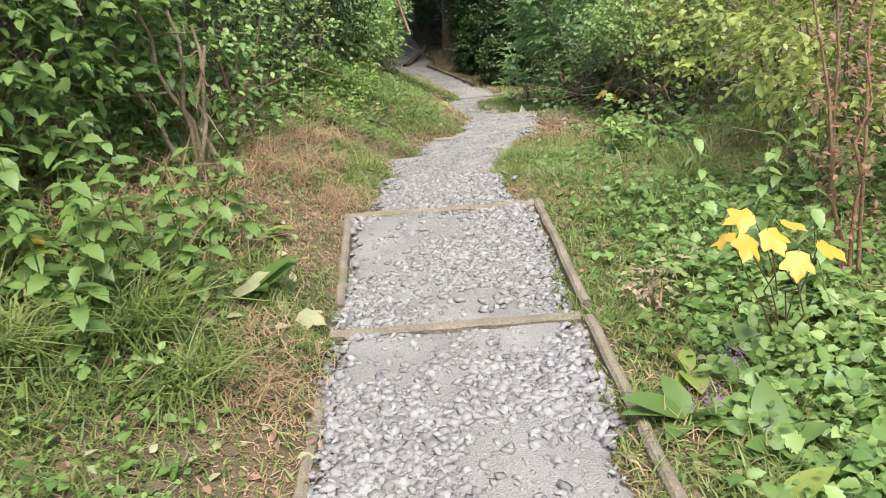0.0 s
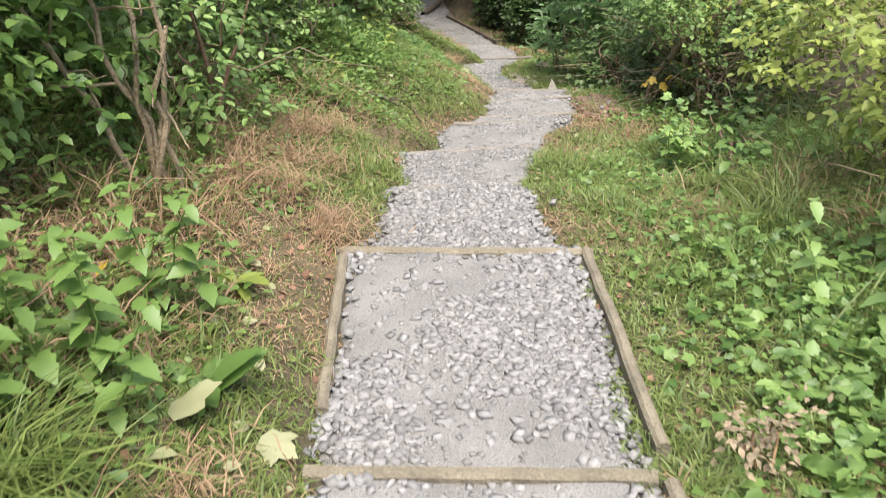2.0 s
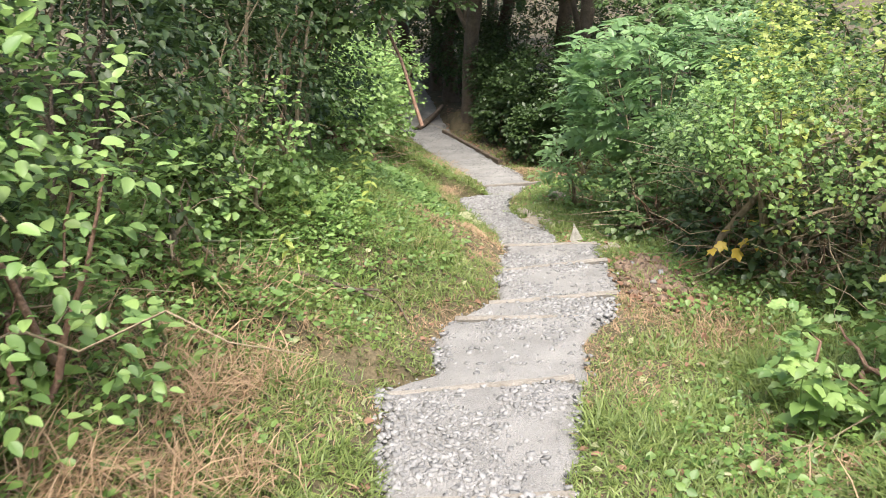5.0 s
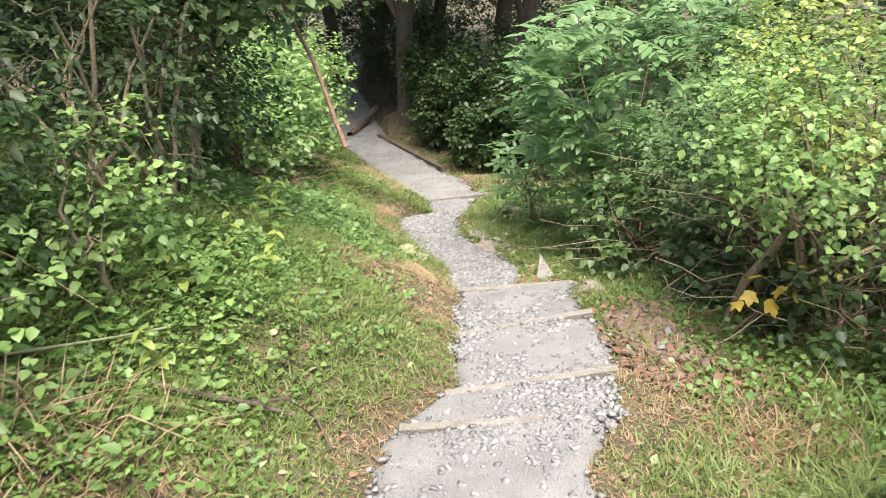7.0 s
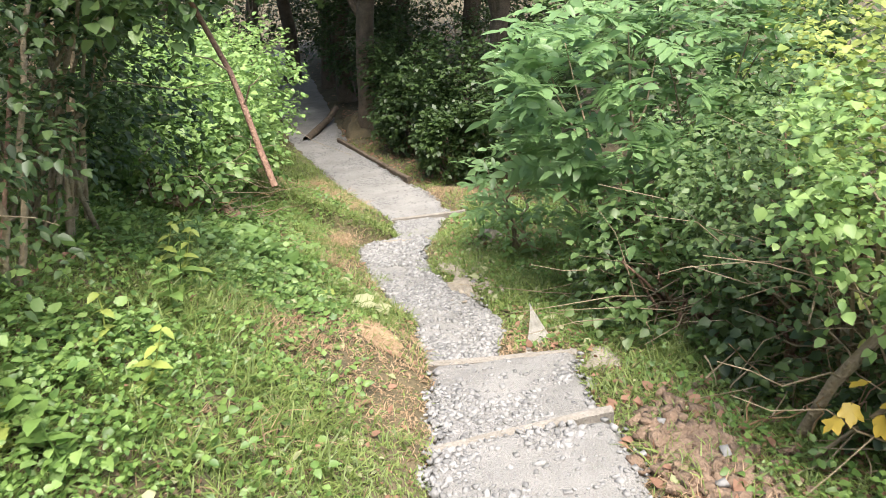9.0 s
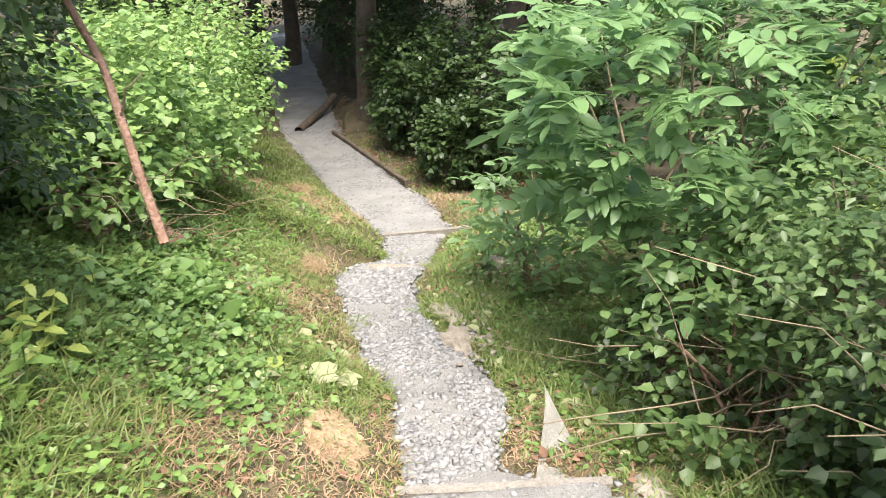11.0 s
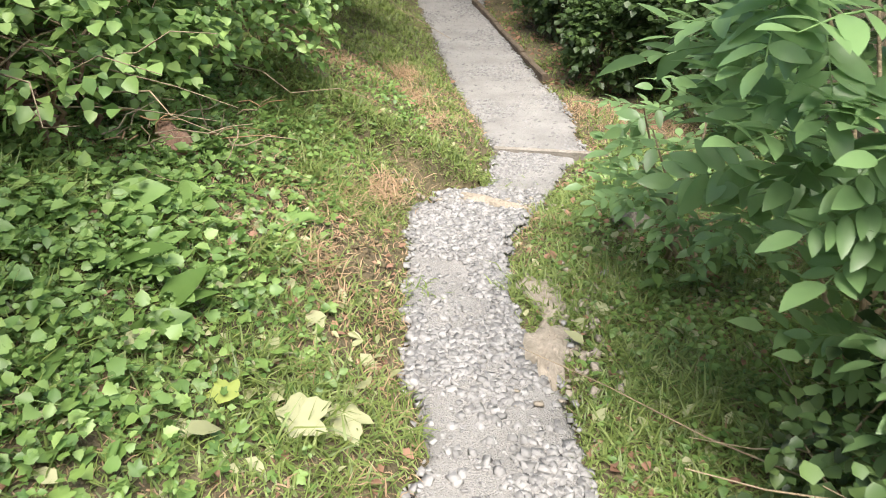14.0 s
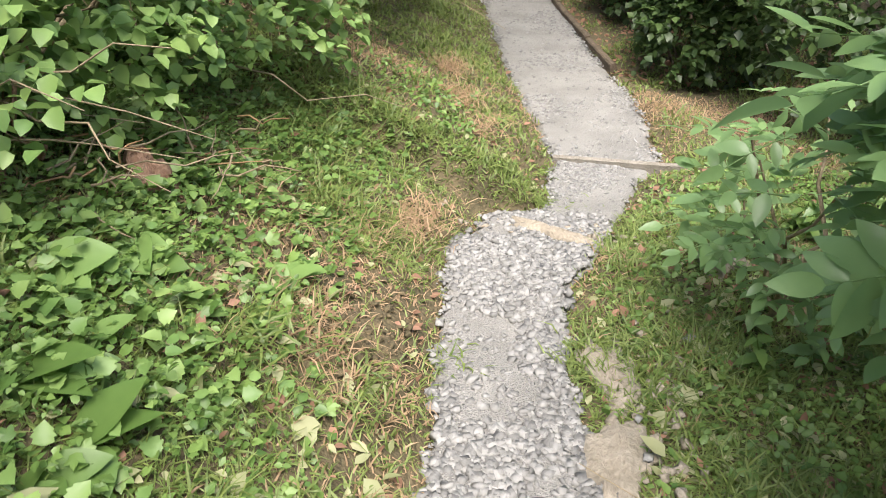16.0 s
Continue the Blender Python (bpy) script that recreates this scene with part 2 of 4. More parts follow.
def turns(yaw, pitch, roll):
    """Rotation matrices: roll about y, then pitch about x, then yaw about z."""
    cy, sy, cp, sp, cr, sr = np.cos(yaw), np.sin(yaw), np.cos(pitch), np.sin(pitch), np.cos(roll), np.sin(roll)
    o, l = np.zeros_like(cy), np.ones_like(cy)

    def m(*r):
        return np.stack(r, -1).reshape(-1, 3, 3)

    return m(cy, -sy, o, sy, cy, o, o, o, l) @ m(l, o, o, o, cp, -sp, o, sp, cp) @ m(cr, o, sr, o, l, o, -sr, o, cr)


def strew(shape, at, yaw, pitch, roll, size, across=None):
    """Copies of a shape in one mesh: vertices and faces."""
    v, f = shape
    n = len(at)
    scale = np.stack([size if across is None else across, size, size], -1)
    if across is not None:
        scale = np.stack([across, size, size], -1)
    p = np.einsum("nij,nkj->nki", turns(yaw, pitch, roll), v[None] * scale[:, None]) + at[:, None]
    return p.reshape(-1, 3), (f[None] + (np.arange(n) * len(v))[:, None, None]).reshape(-1, f.shape[1])


def join(*pieces):
    v, f, k = [], [], 0
    for a, b in pieces:
        v.append(a), f.append(b + k)
        k += len(a)
    return np.concatenate(v), np.concatenate(f)


def tube(points, radii, sides=6):
    """A tapered stem through points."""
    pts = [Vector(p) for p in points]
    v, f = [], []
    for i, p in enumerate(pts):
        d = (pts[min(i + 1, len(pts) - 1)] - pts[max(i - 1, 0)]).normalized()
        a = d.orthogonal().normalized()
        b = d.cross(a)
        for k in range(sides):
            t = 2 * math.pi * k / sides
            v.append(tuple(p + (a * math.cos(t) + b * math.sin(t)) * radii[i]))
    for i in range(len(pts) - 1):
        for k in range(sides):
            f.append((i * sides + k, i * sides + (k + 1) % sides, (i + 1) * sides + (k + 1) % sides, (i + 1) * sides + k))
    return np.array(v), np.array(f)


def crooked(a, b, wobble, n=6):
    a, b = np.array(a, float), np.array(b, float)
    out = []
    for i in range(n):
        s = i / (n - 1)
        out.append(a + (b - a) * s + rng.normal(0, wobble, 3) * math.sin(math.pi * s))
    return out


# ---- ground and path ----
def spaced(lo, hi, step, far, grow=1.35):
    mid = list(np.arange(lo, hi, step))
    s, a, b = step, [lo], [mid[-1]]
    while a[-1] > -far or b[-1] < far:
        s *= grow
        a.append(a[-1] - s), b.append(b[-1] + s)
    return np.array(a[:0:-1] + mid + b[1:])


def sheet(xs, ys, height):
    gx, gy = np.meshgrid(xs, ys)
    v = np.stack([gx, gy, height(gx, gy)], -1).reshape(-1, 3)
    i = np.arange(len(xs) * len(ys)).reshape(len(ys), len(xs))
    return v, np.stack([i[:-1, :-1], i[:-1, 1:], i[1:, 1:], i[1:, :-1]], -1).reshape(-1, 4)


tagged(place("ground", mesh_of("ground", *sheet(spaced(-3, 3, 0.06, 400), spaced(-1, 18, 0.06, 400), land), SOIL, True)),
       "brown earth slope with a bank beside the path", "ground", kind="structure")

ys = np.arange(-3, 34, 0.04)
us = np.linspace(-0.04, 1.04, 22)
gy = np.repeat(ys[:, None], len(us), 1)
gx = left_edge(gy) + (right_edge(gy) - left_edge(gy)) * us
gz = along(TREAD, gy) + 0.012 * ripple(gx * 3, gy * 3) - 0.09 * np.maximum(np.abs(us - 0.5) - 0.47, 0) / 0.07
idx = np.arange(gx.size).reshape(gx.shape)
path = tagged(place("gravel_path", mesh_of("gravel_path", np.stack([gx, gy, gz], -1).reshape(-1, 3),
              np.stack([idx[:-1, :-1], idx[:-1, 1:], idx[1:, 1:], idx[1:, :-1]], -1).reshape(-1, 4), FINES, True)),
              "pale grey crushed limestone path going down in low steps", "path", kind="structure")


# ---- timber steps and edging ----
def beam(a, b, high, thick, name, mat, parent=None, label=""):
    """A worn, squared timber whose top runs from a to b."""
    a, b = Vector(a), Vector(b)
    d = (b - a).normalized()
    s = d.cross(Vector((0, 0, 1))).normalized() * thick / 2
    up = s.normalized().cross(d) * -1
    if up.z < 0:
        up = -up
    bm = bmesh.new()
    n = max(3, int((b - a).length / 0.12))
    rings = []
    for i in range(n + 1):
        p = a.lerp(b, i / n) + Vector(rng.normal(0, 0.003, 3))
        c = 0.012
        rings.append([bm.verts.new(p + q) for q in (s - up * high, s - up * c, s * (1 - 2 * c / thick), -s * (1 - 2 * c / thick), -s - up * c, -s - up * high)])
    for q, r in zip(rings, rings[1:]):
        for k in range(6):
            bm.faces.new((q[k], q[(k + 1) % 6], r[(k + 1) % 6], r[k]))
    bm.faces.new(rings[0]), bm.faces.new(rings[-1][::-1])
    bmesh.ops.recalc_face_normals(bm, faces=bm.faces)
    return part(name, bm, mat, parent, label)


for y, skew, extra, lift in ((1.35, 0.02, 0.06, 0.012), (2.98, -0.02, 0.03, 0.024), (4.53, -0.04, 0.07, 0.018), (5.71, 0.0, 0.0, 0.001), (6.76, 0.04, -0.03, 0.001), (7.86, -0.04, -0.05, 0.006), (8.3, 0.03, 0.03, 0.007),
                             (9.12, 0.06, 0.02, 0.006), (10.06, -0.03, 0.02, 0.006)):
    zl = float(along(TREAD, y - 0.03)) + lift
    x0 = float(max(along(LEFT, y - 0.06), along(LEFT, y + 0.08) if y > 5 else -9)) - extra
    x1 = float(min(along(RIGHT, y - 0.06), along(RIGHT, y + 0.08) if y > 5 else 9)) + extra
    tagged(beam((x0, y - skew, zl), (x1, y + skew, zl), 0.14, 0.05 if y < 5 else 0.045, "timber_step", TIMBER if y < 5 else DUSTY), "weathered timber riser board holding back the gravel tread", "step", "timber risers of the path")

for (x0, y0, z0), (x1, y1, z1) in (((-0.6, 1.42, -0.12), (-0.63, 2.5, -0.2)), ((-0.67, 3.35, -0.28), (-0.76, 4.5, -0.32)), ((0.5, 1.42, -0.12), (0.42, 2.93, -0.21)), ((0.43, 3.1, -0.24), (0.36, 4.5, -0.32))):
    tagged(beam((x0, y0, z0), (x1, y1, z1), 0.13, 0.045, "edging_board", TIMBER), "brown weathered timber board edging the gravel", "edging board", "edging boards of the path")
for (x0, y0), (x1, y1) in (((-0.05, 17.9), (-0.45, 19.1)), ((-0.45, 19.15), (-0.85, 20.3)), ((0.22, 17.1), (-0.04, 17.85))):
    tagged(beam((x0, y0, float(along(TREAD, y0)) + 0.06), (x1, y1, float(along(TREAD, y1)) + 0.06), 0.13, 0.06, "edging_board", BARK), "dull timber board edging the far gravel", "edging board", "edging boards of the path")
tagged(beam((-0.08, 14.86, -2.395), (0.75, 14.78, -2.36), 0.1, 0.03, "timber_step", DUSTY), "thin pale timber strip across the gravel", "step", "timber risers of the path")


def stick(name, label, points, r0, r1, mat, category="branch"):
    v, f = tube(points, np.linspace(r0, r1, len(points)), 7)
    return tagged(place(name, mesh_of(name, v, f, mat, True)), label, category)


def on(x, y, up=0.0):
    return (x, y, float(land(x, y)) + up)


# ---- stones of the path ----
def pebble(seed):
    r = np.random.default_rng(seed)
    v = np.array([(x, y, z) for x in (-1, 1) for y in (-1, 1) for z in (-1, 1)], float)
    v = v * r.uniform(0.45, 1.0, (8, 3)) * (1.0, 0.75, 0.42)
    f = np.array([(0, 1, 3), (0, 3, 2), (4, 6, 7), (4, 7, 5), (0, 4, 5), (0, 5, 1), (2, 3, 7), (2, 7, 6), (0, 2, 6), (0, 6, 4), (1, 5, 7), (1, 7, 3)])
    return v, f


def stone_spots(n, y0, y1, lo, hi, thin=0.5):
    y = rng.uniform(y0, y1, n)
    x = left_edge(y) + (right_edge(y) - left_edge(y)) * rng.uniform(-0.035, 1.035, n)
    keep = rng.random(n) < np.clip((patches(x, y, 2.0) - thin) * 5 + 0.75, 0.12, 1)
    x, y = x[keep], y[keep]
    s = lo + (hi - lo) * rng.random(len(x)) ** 2.8
    z = np.where(beside(x, y) == 0, along(TREAD, y) + 0.012 * ripple(x * 3, y * 3), land(x, y) + 0.005) + s * 0.02
    return np.stack([x, y, z], -1), s


def strewn_stones(n, y0, y1, lo, hi, thin=0.5):
    out = []
    for k in range(6):
        at, s = stone_spots(n // 6, y0, y1, lo, hi, thin)
        m = len(at)
        out.append(strew(pebble(k), at, rng.uniform(0, 6.3, m), rng.normal(0, 0.3, m), rng.normal(0, 0.3, m), s))
    return join(*out)


stones = join(strewn_stones(24000, 1.4, 5.7, 0.004, 0.03, 0.45), strewn_stones(17000, 5.7, 10.4, 0.004, 0.024, 0.58), strewn_stones(20000, 10.4, 14.0, 0.004, 0.029, 0.47),
              strewn_stones(20000, 14.0, 21.0, 0.004, 0.019, 0.5))
tagged(place("gravel", mesh_of("gravel", *stones, STONE), path, "loose angular pale grey limestone chippings"), kind="stuff")

# ---- grass, herbs and litter ----
def ground_spots(n, x0, x1, y0, y1, near=0.0, far=9.0, field=None):
    x, y = rng.uniform(x0, x1, n), rng.uniform(y0, y1, n)
    d = np.abs(beside(x, y))
    keep = (d > near) & (d < far)
    if field is not None:
        keep &= rng.random(n) < field(x, y, beside(x, y))
    x, y = x[keep], y[keep]
    return np.stack([x, y, land(x, y)], -1), np.abs(beside(x, y)), beside(x, y)


def blades(n, x0, x1, y0, y1, low, high, lean, field, near=0.0, width=0.005):
    out = []
    for bend in (0.25, 0.6, 0.95):
        at, d, side = ground_spots(n // 3, x0, x1, y0, y1, near, 9, field)
        m = len(at)
        h = rng.uniform(low, high, m) * (0.45 + 1.1 * patches(at[:, 0], at[:, 1], 2.6) ** 2) * (0.55 + 0.45 * np.clip(d / 0.8, 0, 1))
        out.append(strew(blade_shape(bend), at, rng.uniform(0, 6.3, m), rng.normal(-lean, 0.35, m), rng.normal(0, 0.3, m), h, np.full(m, width) * rng.uniform(0.6, 1.5, m)))
    return join(*out)


def dryness(x, y, d):
    edge = np.exp(-np.abs(d) / 0.3) * np.interp(y, (3, 5, 9, 11), (0.4, 0.6, 0.65, 0.45))
    slope = 0.18 * ((d < 0) & (y > 3.2) & (y < 9))
    worn = 0.9 * np.exp(-((x + 0.8) ** 2 + (y - 8.9) ** 2) / 0.12) + 0.5 * np.exp(-((x + 0.55) ** 2 + (y - 12.1) ** 2) / 0.1)
    return np.clip(edge + slope + worn + (patches(x, y, 1.0) - 0.5) * 2.2, 0.04, 1)


def lush(x, y, d):
    return np.clip(1.12 - dryness(x, y, d) * 1.05, 0.14, 1)


def tall_zone(x, y, d):
    return np.where(d > 0, np.clip((d - 0.75) * 1.2, 0, 1), np.clip((-d - 0.7) * 1.0, 0, 1) * (y < 6.5))


tagged(place("grass", mesh_of("grass", *join(blades(400000, -2.7, 2.4, 1.0, 14.2, 0.05, 0.19, 0.65, lush, 0.0, 0.0065), blades(60000, -3, 2.6, 14.0, 21, 0.05, 0.14, 0.4, lush, 0.0, 0.011)), GRASS)),
       "short mown green grass on the verges", "grass", kind="stuff")
tagged(place("dry_grass", mesh_of("dry_grass", *join(blades(270000, -2.4, 2.0, 1.0, 16.5, 0.04, 0.15, 0.9, dryness, 0.0, 0.0055), blades(50000, -2.2, 2.6, 2.4, 9.0, 0.12, 0.38, 0.6, lambda x, y, d: np.where(d < 0, np.clip((-d - 0.35) * 1.5, 0, 0.8) * (y < 7.6) * np.clip(0.3 + dryness(x, y, d), 0, 1), tall_zone(x, y, d) * dryness(x, y, d)), 0.35, 0.008)), STRAW)),
       "straw-coloured cut grass lying along the path", "grass", kind="stuff")
tagged(place("tall_grass", mesh_of("tall_grass", *blades(48000, -3.0, 3.0, 1.0, 9.5, 0.14, 0.38, 0.4, tall_zone, 0.5, 0.009), GRASS)),
       "tall uncut grass drooping beside the verges", "grass", kind="stuff")


def leafy(n, shape, x0, x1, y0, y1, near, far, size, lift, field):
    at, d, side = ground_spots(n, x0, x1, y0, y1, near, far, field)
    m = len(at)
    at[:, 2] += rng.uniform(0.005, 1, m) * lift * np.clip(d / 0.7, 0.25, 1)
    return strew(shape, at, rng.uniform(0, 6.3, m), rng.normal(0.1, 0.35, m), rng.normal(0, 0.4, m), rng.uniform(0.5, 1.0, m) ** 1.5 * size)


def weedy(x, y, d):
    w = np.clip((patches(x + 3, y + 5, 1.4) - 0.3) * 4, 0.08, 1) * np.clip((np.abs(d) - 0.12) / 0.5, 0, 1)
    return np.where(d > 0, w, w)


THREE = compound(leaf_shape(0.75), 1, 80, 0.6)
LOBED = lobed_shape()
HERBS = join(leafy(60000, small_shape(0.75), -3.2, 2.8, 1.0, 15, 0.1, 9, 0.045, 0.06, weedy), leafy(11000, leaf_shape(0.75), -2.8, 2.4, 1.0, 10, 0.25, 9, 0.055, 0.12, weedy),
             leafy(9000, THREE, -3.2, 2.8, 1.0, 15, 0.3, 9, 0.12, 0.14, weedy), leafy(6000, THREE, -2.2, 0, 10.2, 14, 0.3, 9, 0.085, 0.1, lambda x, y, d: np.clip((-d - 0.25) * 1.6, 0, 1)),
             leafy(4500, LOBED, -2.2, 0, 10.2, 14, 0.25, 9, 0.06, 0.09, lambda x, y, d: np.clip((-d - 0.2) * 1.6, 0, 1)),
             leafy(5500, THREE, -2.3, -0.8, 6.9, 9.4, 0.4, 9, 0.085, 0.1, lambda x, y, d: np.clip((-d - 0.55) * 2.5, 0, 1)),
             leafy(7000, leaf_shape(0.6), 0.3, 2.0, 10.2, 15, 0.1, 9, 0.05, 0.05, None),
             leafy(1400, leaf_shape(0.7, teeth=True), 0.5, 2.4, 1.2, 5.0, 0.15, 9, 0.075, 0.18, lambda x, y, d: np.clip(d * 1.3, 0, 1)),
             leafy(2600, LOBED, 0.5, 2.4, 1.2, 5.0, 0.15, 9, 0.06, 0.16, lambda x, y, d: np.clip(d * 1.3, 0, 1)),
             leafy(2500, leaf_shape(0.7, teeth=True), -2.2, -0.8, 1.4, 8.6, 0.35, 9, 0.07, 0.18, lambda x, y, d: np.clip((-d - 0.3) * 1.2, 0, 1)),
             leafy(6000, LOBED, -2.2, -0.6, 1.4, 14.0, 0.3, 9, 0.045, 0.1, lambda x, y, d: np.clip((-d - 0.3) * 1.2, 0, 1)))
tagged(place("ground_herbs", mesh_of("ground_herbs", *HERBS, HERB)), "low green clover, buttercup and bramble leaves on the banks", "weeds", kind="stuff")
tagged(place("leaf_litter", mesh_of("leaf_litter", *join(leafy(6500, leaf_shape(0.6), -2.4, 2.2, 1.0, 16, 0.03, 3, 0.055, 0.03, None),
       leafy(700, leaf_shape(0.7), 0.6, 2.2, 8.0, 9.6, 0.0, 3, 0.07, 0.02, None), leafy(900, leaf_shape(0.7), 0.3, 1.8, 10.3, 14.2, 0.05, 3, 0.06, 0.02, None),
       leafy(2600, leaf_shape(0.7), -0.8, 2.0, 16.8, 23, 0.0, 3, 0.075, 0.03, None), leafy(1800, leaf_shape(0.7), -6, 3, 21, 34, -1.0, 9, 0.09, 0.02, None)), LITTER)), "brown dead leaves lying on the grass", "leaves", kind="stuff")

tagged(place("cut_leaf_scatter", mesh_of("cut_leaf_scatter", *join(leafy(1500, leaf_shape(0.6), -1.6, 1.4, 1.5, 14.5, 0.05, 3, 0.065, 0.04, None), leafy(420, leaf_shape(0.55), 0.45, 1.6, 10.9, 13.6, 0.05, 3, 0.08, 0.03, None), leafy(180, leaf_shape(0.5), -1.2, -0.1, 10.4, 12.6, 0.05, 3, 0.085, 0.03, None)), WILTED)),
       "pale wilted leaf scraps left on the mown grass", "leaves", kind="stuff")

tagged(place("ground_ivy", mesh_of("ground_ivy", *join(leafy(3000, leaf_shape(0.95, teeth=True), -1.9, -0.55, 10.5, 13.0, 0.4, 9, 0.065, 0.12, lambda x, y, d: np.clip((-d - 0.35) * 1.8, 0, 1) * np.clip((patches(x, y, 2.2) - 0.25) * 3, 0.1, 1)),
       leafy(1900, leaf_shape(0.95, teeth=True), -2.2, -1.0, 6.8, 9.4, 0.4, 9, 0.065, 0.12, lambda x, y, d: np.clip((-d - 0.5) * 1.8, 0, 1) * np.clip((patches(x, y, 2.2) - 0.25) * 3, 0.1, 1)),
       leafy(1500, leaf_shape(0.95, teeth=True), 0.8, 2.0, 1.5, 3.6, 0.3, 9, 0.08, 0.14, lambda x, y, d: np.clip((d - 0.2) * 1.8, 0, 1))), BRAMBLE)),
       "bright green round-leaved ground cover on the bank", "weeds", kind="stuff")

# ---- leafy plants ----
def sprigs(points, ways, shape, per, reach, size, droop=0.2, spread=0.9):
    """Leaves set along short twigs that start at points and go along ways."""
    n = len(points)
    s = np.tile(np.linspace(0.15, 1, per), n)
    p, w = np.repeat(points, per, 0), np.repeat(ways, per, 0)
    m = n * per
    at = p + w * (s * reach)[:, None] + rng.normal(0, 0.02, (m, 3))
    side = np.tile(np.where(np.arange(per) % 2, 1, -1), n) * spread
    yaw = np.arctan2(-w[:, 0], w[:, 1]) + side + rng.normal(0, 0.35, m)
    pitch = 0.5 * np.arcsin(np.clip(w[:, 2], -1, 1)) - droop + rng.normal(0, 0.35, m)
    return strew(shape, at, yaw, pitch, rng.normal(0, 0.35, m), size * rng.uniform(0.55, 1.1, m))


def cloud(n, centre, radii, hollow=0.55, lumps=7, seed=0, floor=-0.8):
    """Points in a lumpy crown, mostly near its outside, and the ways outward."""
    r = np.random.default_rng(seed)
    u = r.normal(size=(n * 2, 3))
    u /= np.linalg.norm(u, axis=1)[:, None]
    u = u[u[:, 2] > floor][:n]
    k = r.normal(size=(lumps, 3))
    k /= np.linalg.norm(k, axis=1)[:, None]
    bulge = 0.72 + 0.38 * np.max(np.clip((u @ k.T - 0.55) / 0.45, 0, 1), axis=1)
    rad = (hollow + (1 - hollow) * r.random(len(u)) ** 0.6) * bulge
    box = (1.02 - u[:, 2] ** 2) ** -0.25
    p = np.array(centre) + u * rad[:, None] * np.array(radii) * np.stack([box, box, np.ones_like(box)], -1)
    w = u * np.array((1, 1, 0.6)) + r.normal(0, 0.35, u.shape) + (0, 0, 0.1)
    return p, w / np.linalg.norm(w, axis=1)[:, None]


def shrub(name, label, x, y, height, rx, ry, shape, n, per, size, mat, bark=BARK, stems=5, seed=1, reach=0.22, dead=0, category="shrub", lift=0.55, hollow=0.5, thick=0.018, lean=(0, 0), group=""):
    z = float(land(x, y))
    thing = anchor(name, x, y, z)
    c = np.array((lean[0], lean[1], height * lift))
    p, w = cloud(n, c, (rx, ry, height * (1 - lift) * 1.05), hollow, seed=seed)
    place("crown", mesh_of("crown", *sprigs(p, w, shape, per, reach, size), mat), thing)
    r = np.random.default_rng(seed + 50)
    for i in range(stems):
        end = p[r.integers(len(p))]
        foot = np.array((r.normal(0, 0.12), r.normal(0, 0.12), -0.05))
        v, f = tube(crooked(foot, end, 0.05, 7), np.linspace(thick * r.uniform(0.7, 1.2), 0.004, 7), 6)
        place("stem", mesh_of("stem", v, f, bark, True), thing)
    for i in range(dead):
        a = r.normal(0, 0.3, 3) * (rx, ry, 0) + (0, 0, height * r.uniform(0.1, 0.5))
        b = a + r.normal(0, 1, 3) * (0.45, 0.45, 0.25)
        v, f = tube(crooked(a, b, 0.04, 5), np.linspace(0.0055, 0.0015, 5), 5)
        place("dead_twig", mesh_of("dead_twig", v, f, PALE_BARK, True), thing)
    return tagged(thing, label, category, group)


OVAL, ROUND, TOOTHED, TINY = leaf_shape(0.55), leaf_shape(0.85), leaf_shape(0.75, teeth=True), small_shape(0.65)

# the hedge on the bank
H = "dense green hedge shrub with woody stems on the bank"
# From the fourth shrub on, the overhang's shade is put into the leaf colour.
for i, (x, y, h, rx, ry, mt, sz) in enumerate(((-2.85, 2.4, 1.6, 0.8, 1.0, HERB, 0.085), (-2.3, 4.4, 1.9, 0.7, 0.9, HERB, 0.08), (-2.45, 5.9, 2.2, 0.75, 1.0, HAZEL, 0.07), (-2.3, 7.5, 2.3, 0.8, 1.0, SHADED_LEAF, 0.065),
                                               (-2.0, 9.2, 2.3, 0.75, 0.85, SHADED_LEAF, 0.06), (-1.85, 10.5, 2.3, 0.8, 0.85, SHADED_LEAF, 0.06), (-2.3, 11.5, 1.7, 0.65, 0.6, SHADED_LEAF, 0.065))):
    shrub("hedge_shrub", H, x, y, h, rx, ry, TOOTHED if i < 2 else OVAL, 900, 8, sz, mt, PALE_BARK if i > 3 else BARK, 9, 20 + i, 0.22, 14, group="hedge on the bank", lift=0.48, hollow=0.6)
for i, (x, y, h, rx, ry) in enumerate(((-1.92, 12.7, 1.0, 0.72, 0.75), (-1.8, 13.9, 1.1, 0.72, 0.85), (-1.9, 15.5, 1.35, 0.85, 1.0), (-2.3, 17.3, 1.45, 0.9, 1.1), (-3.0, 19.3, 1.6, 1.0, 1.3))):
    shrub("bramble", "bright green bramble bush spilling over the bank", x, y, h, rx, ry, ROUND, 620, 8, 0.07, BRAMBLE, PALE_BARK, 9, 40 + i, 0.25, 12, "bramble", 0.5, group="brambles on the bank")
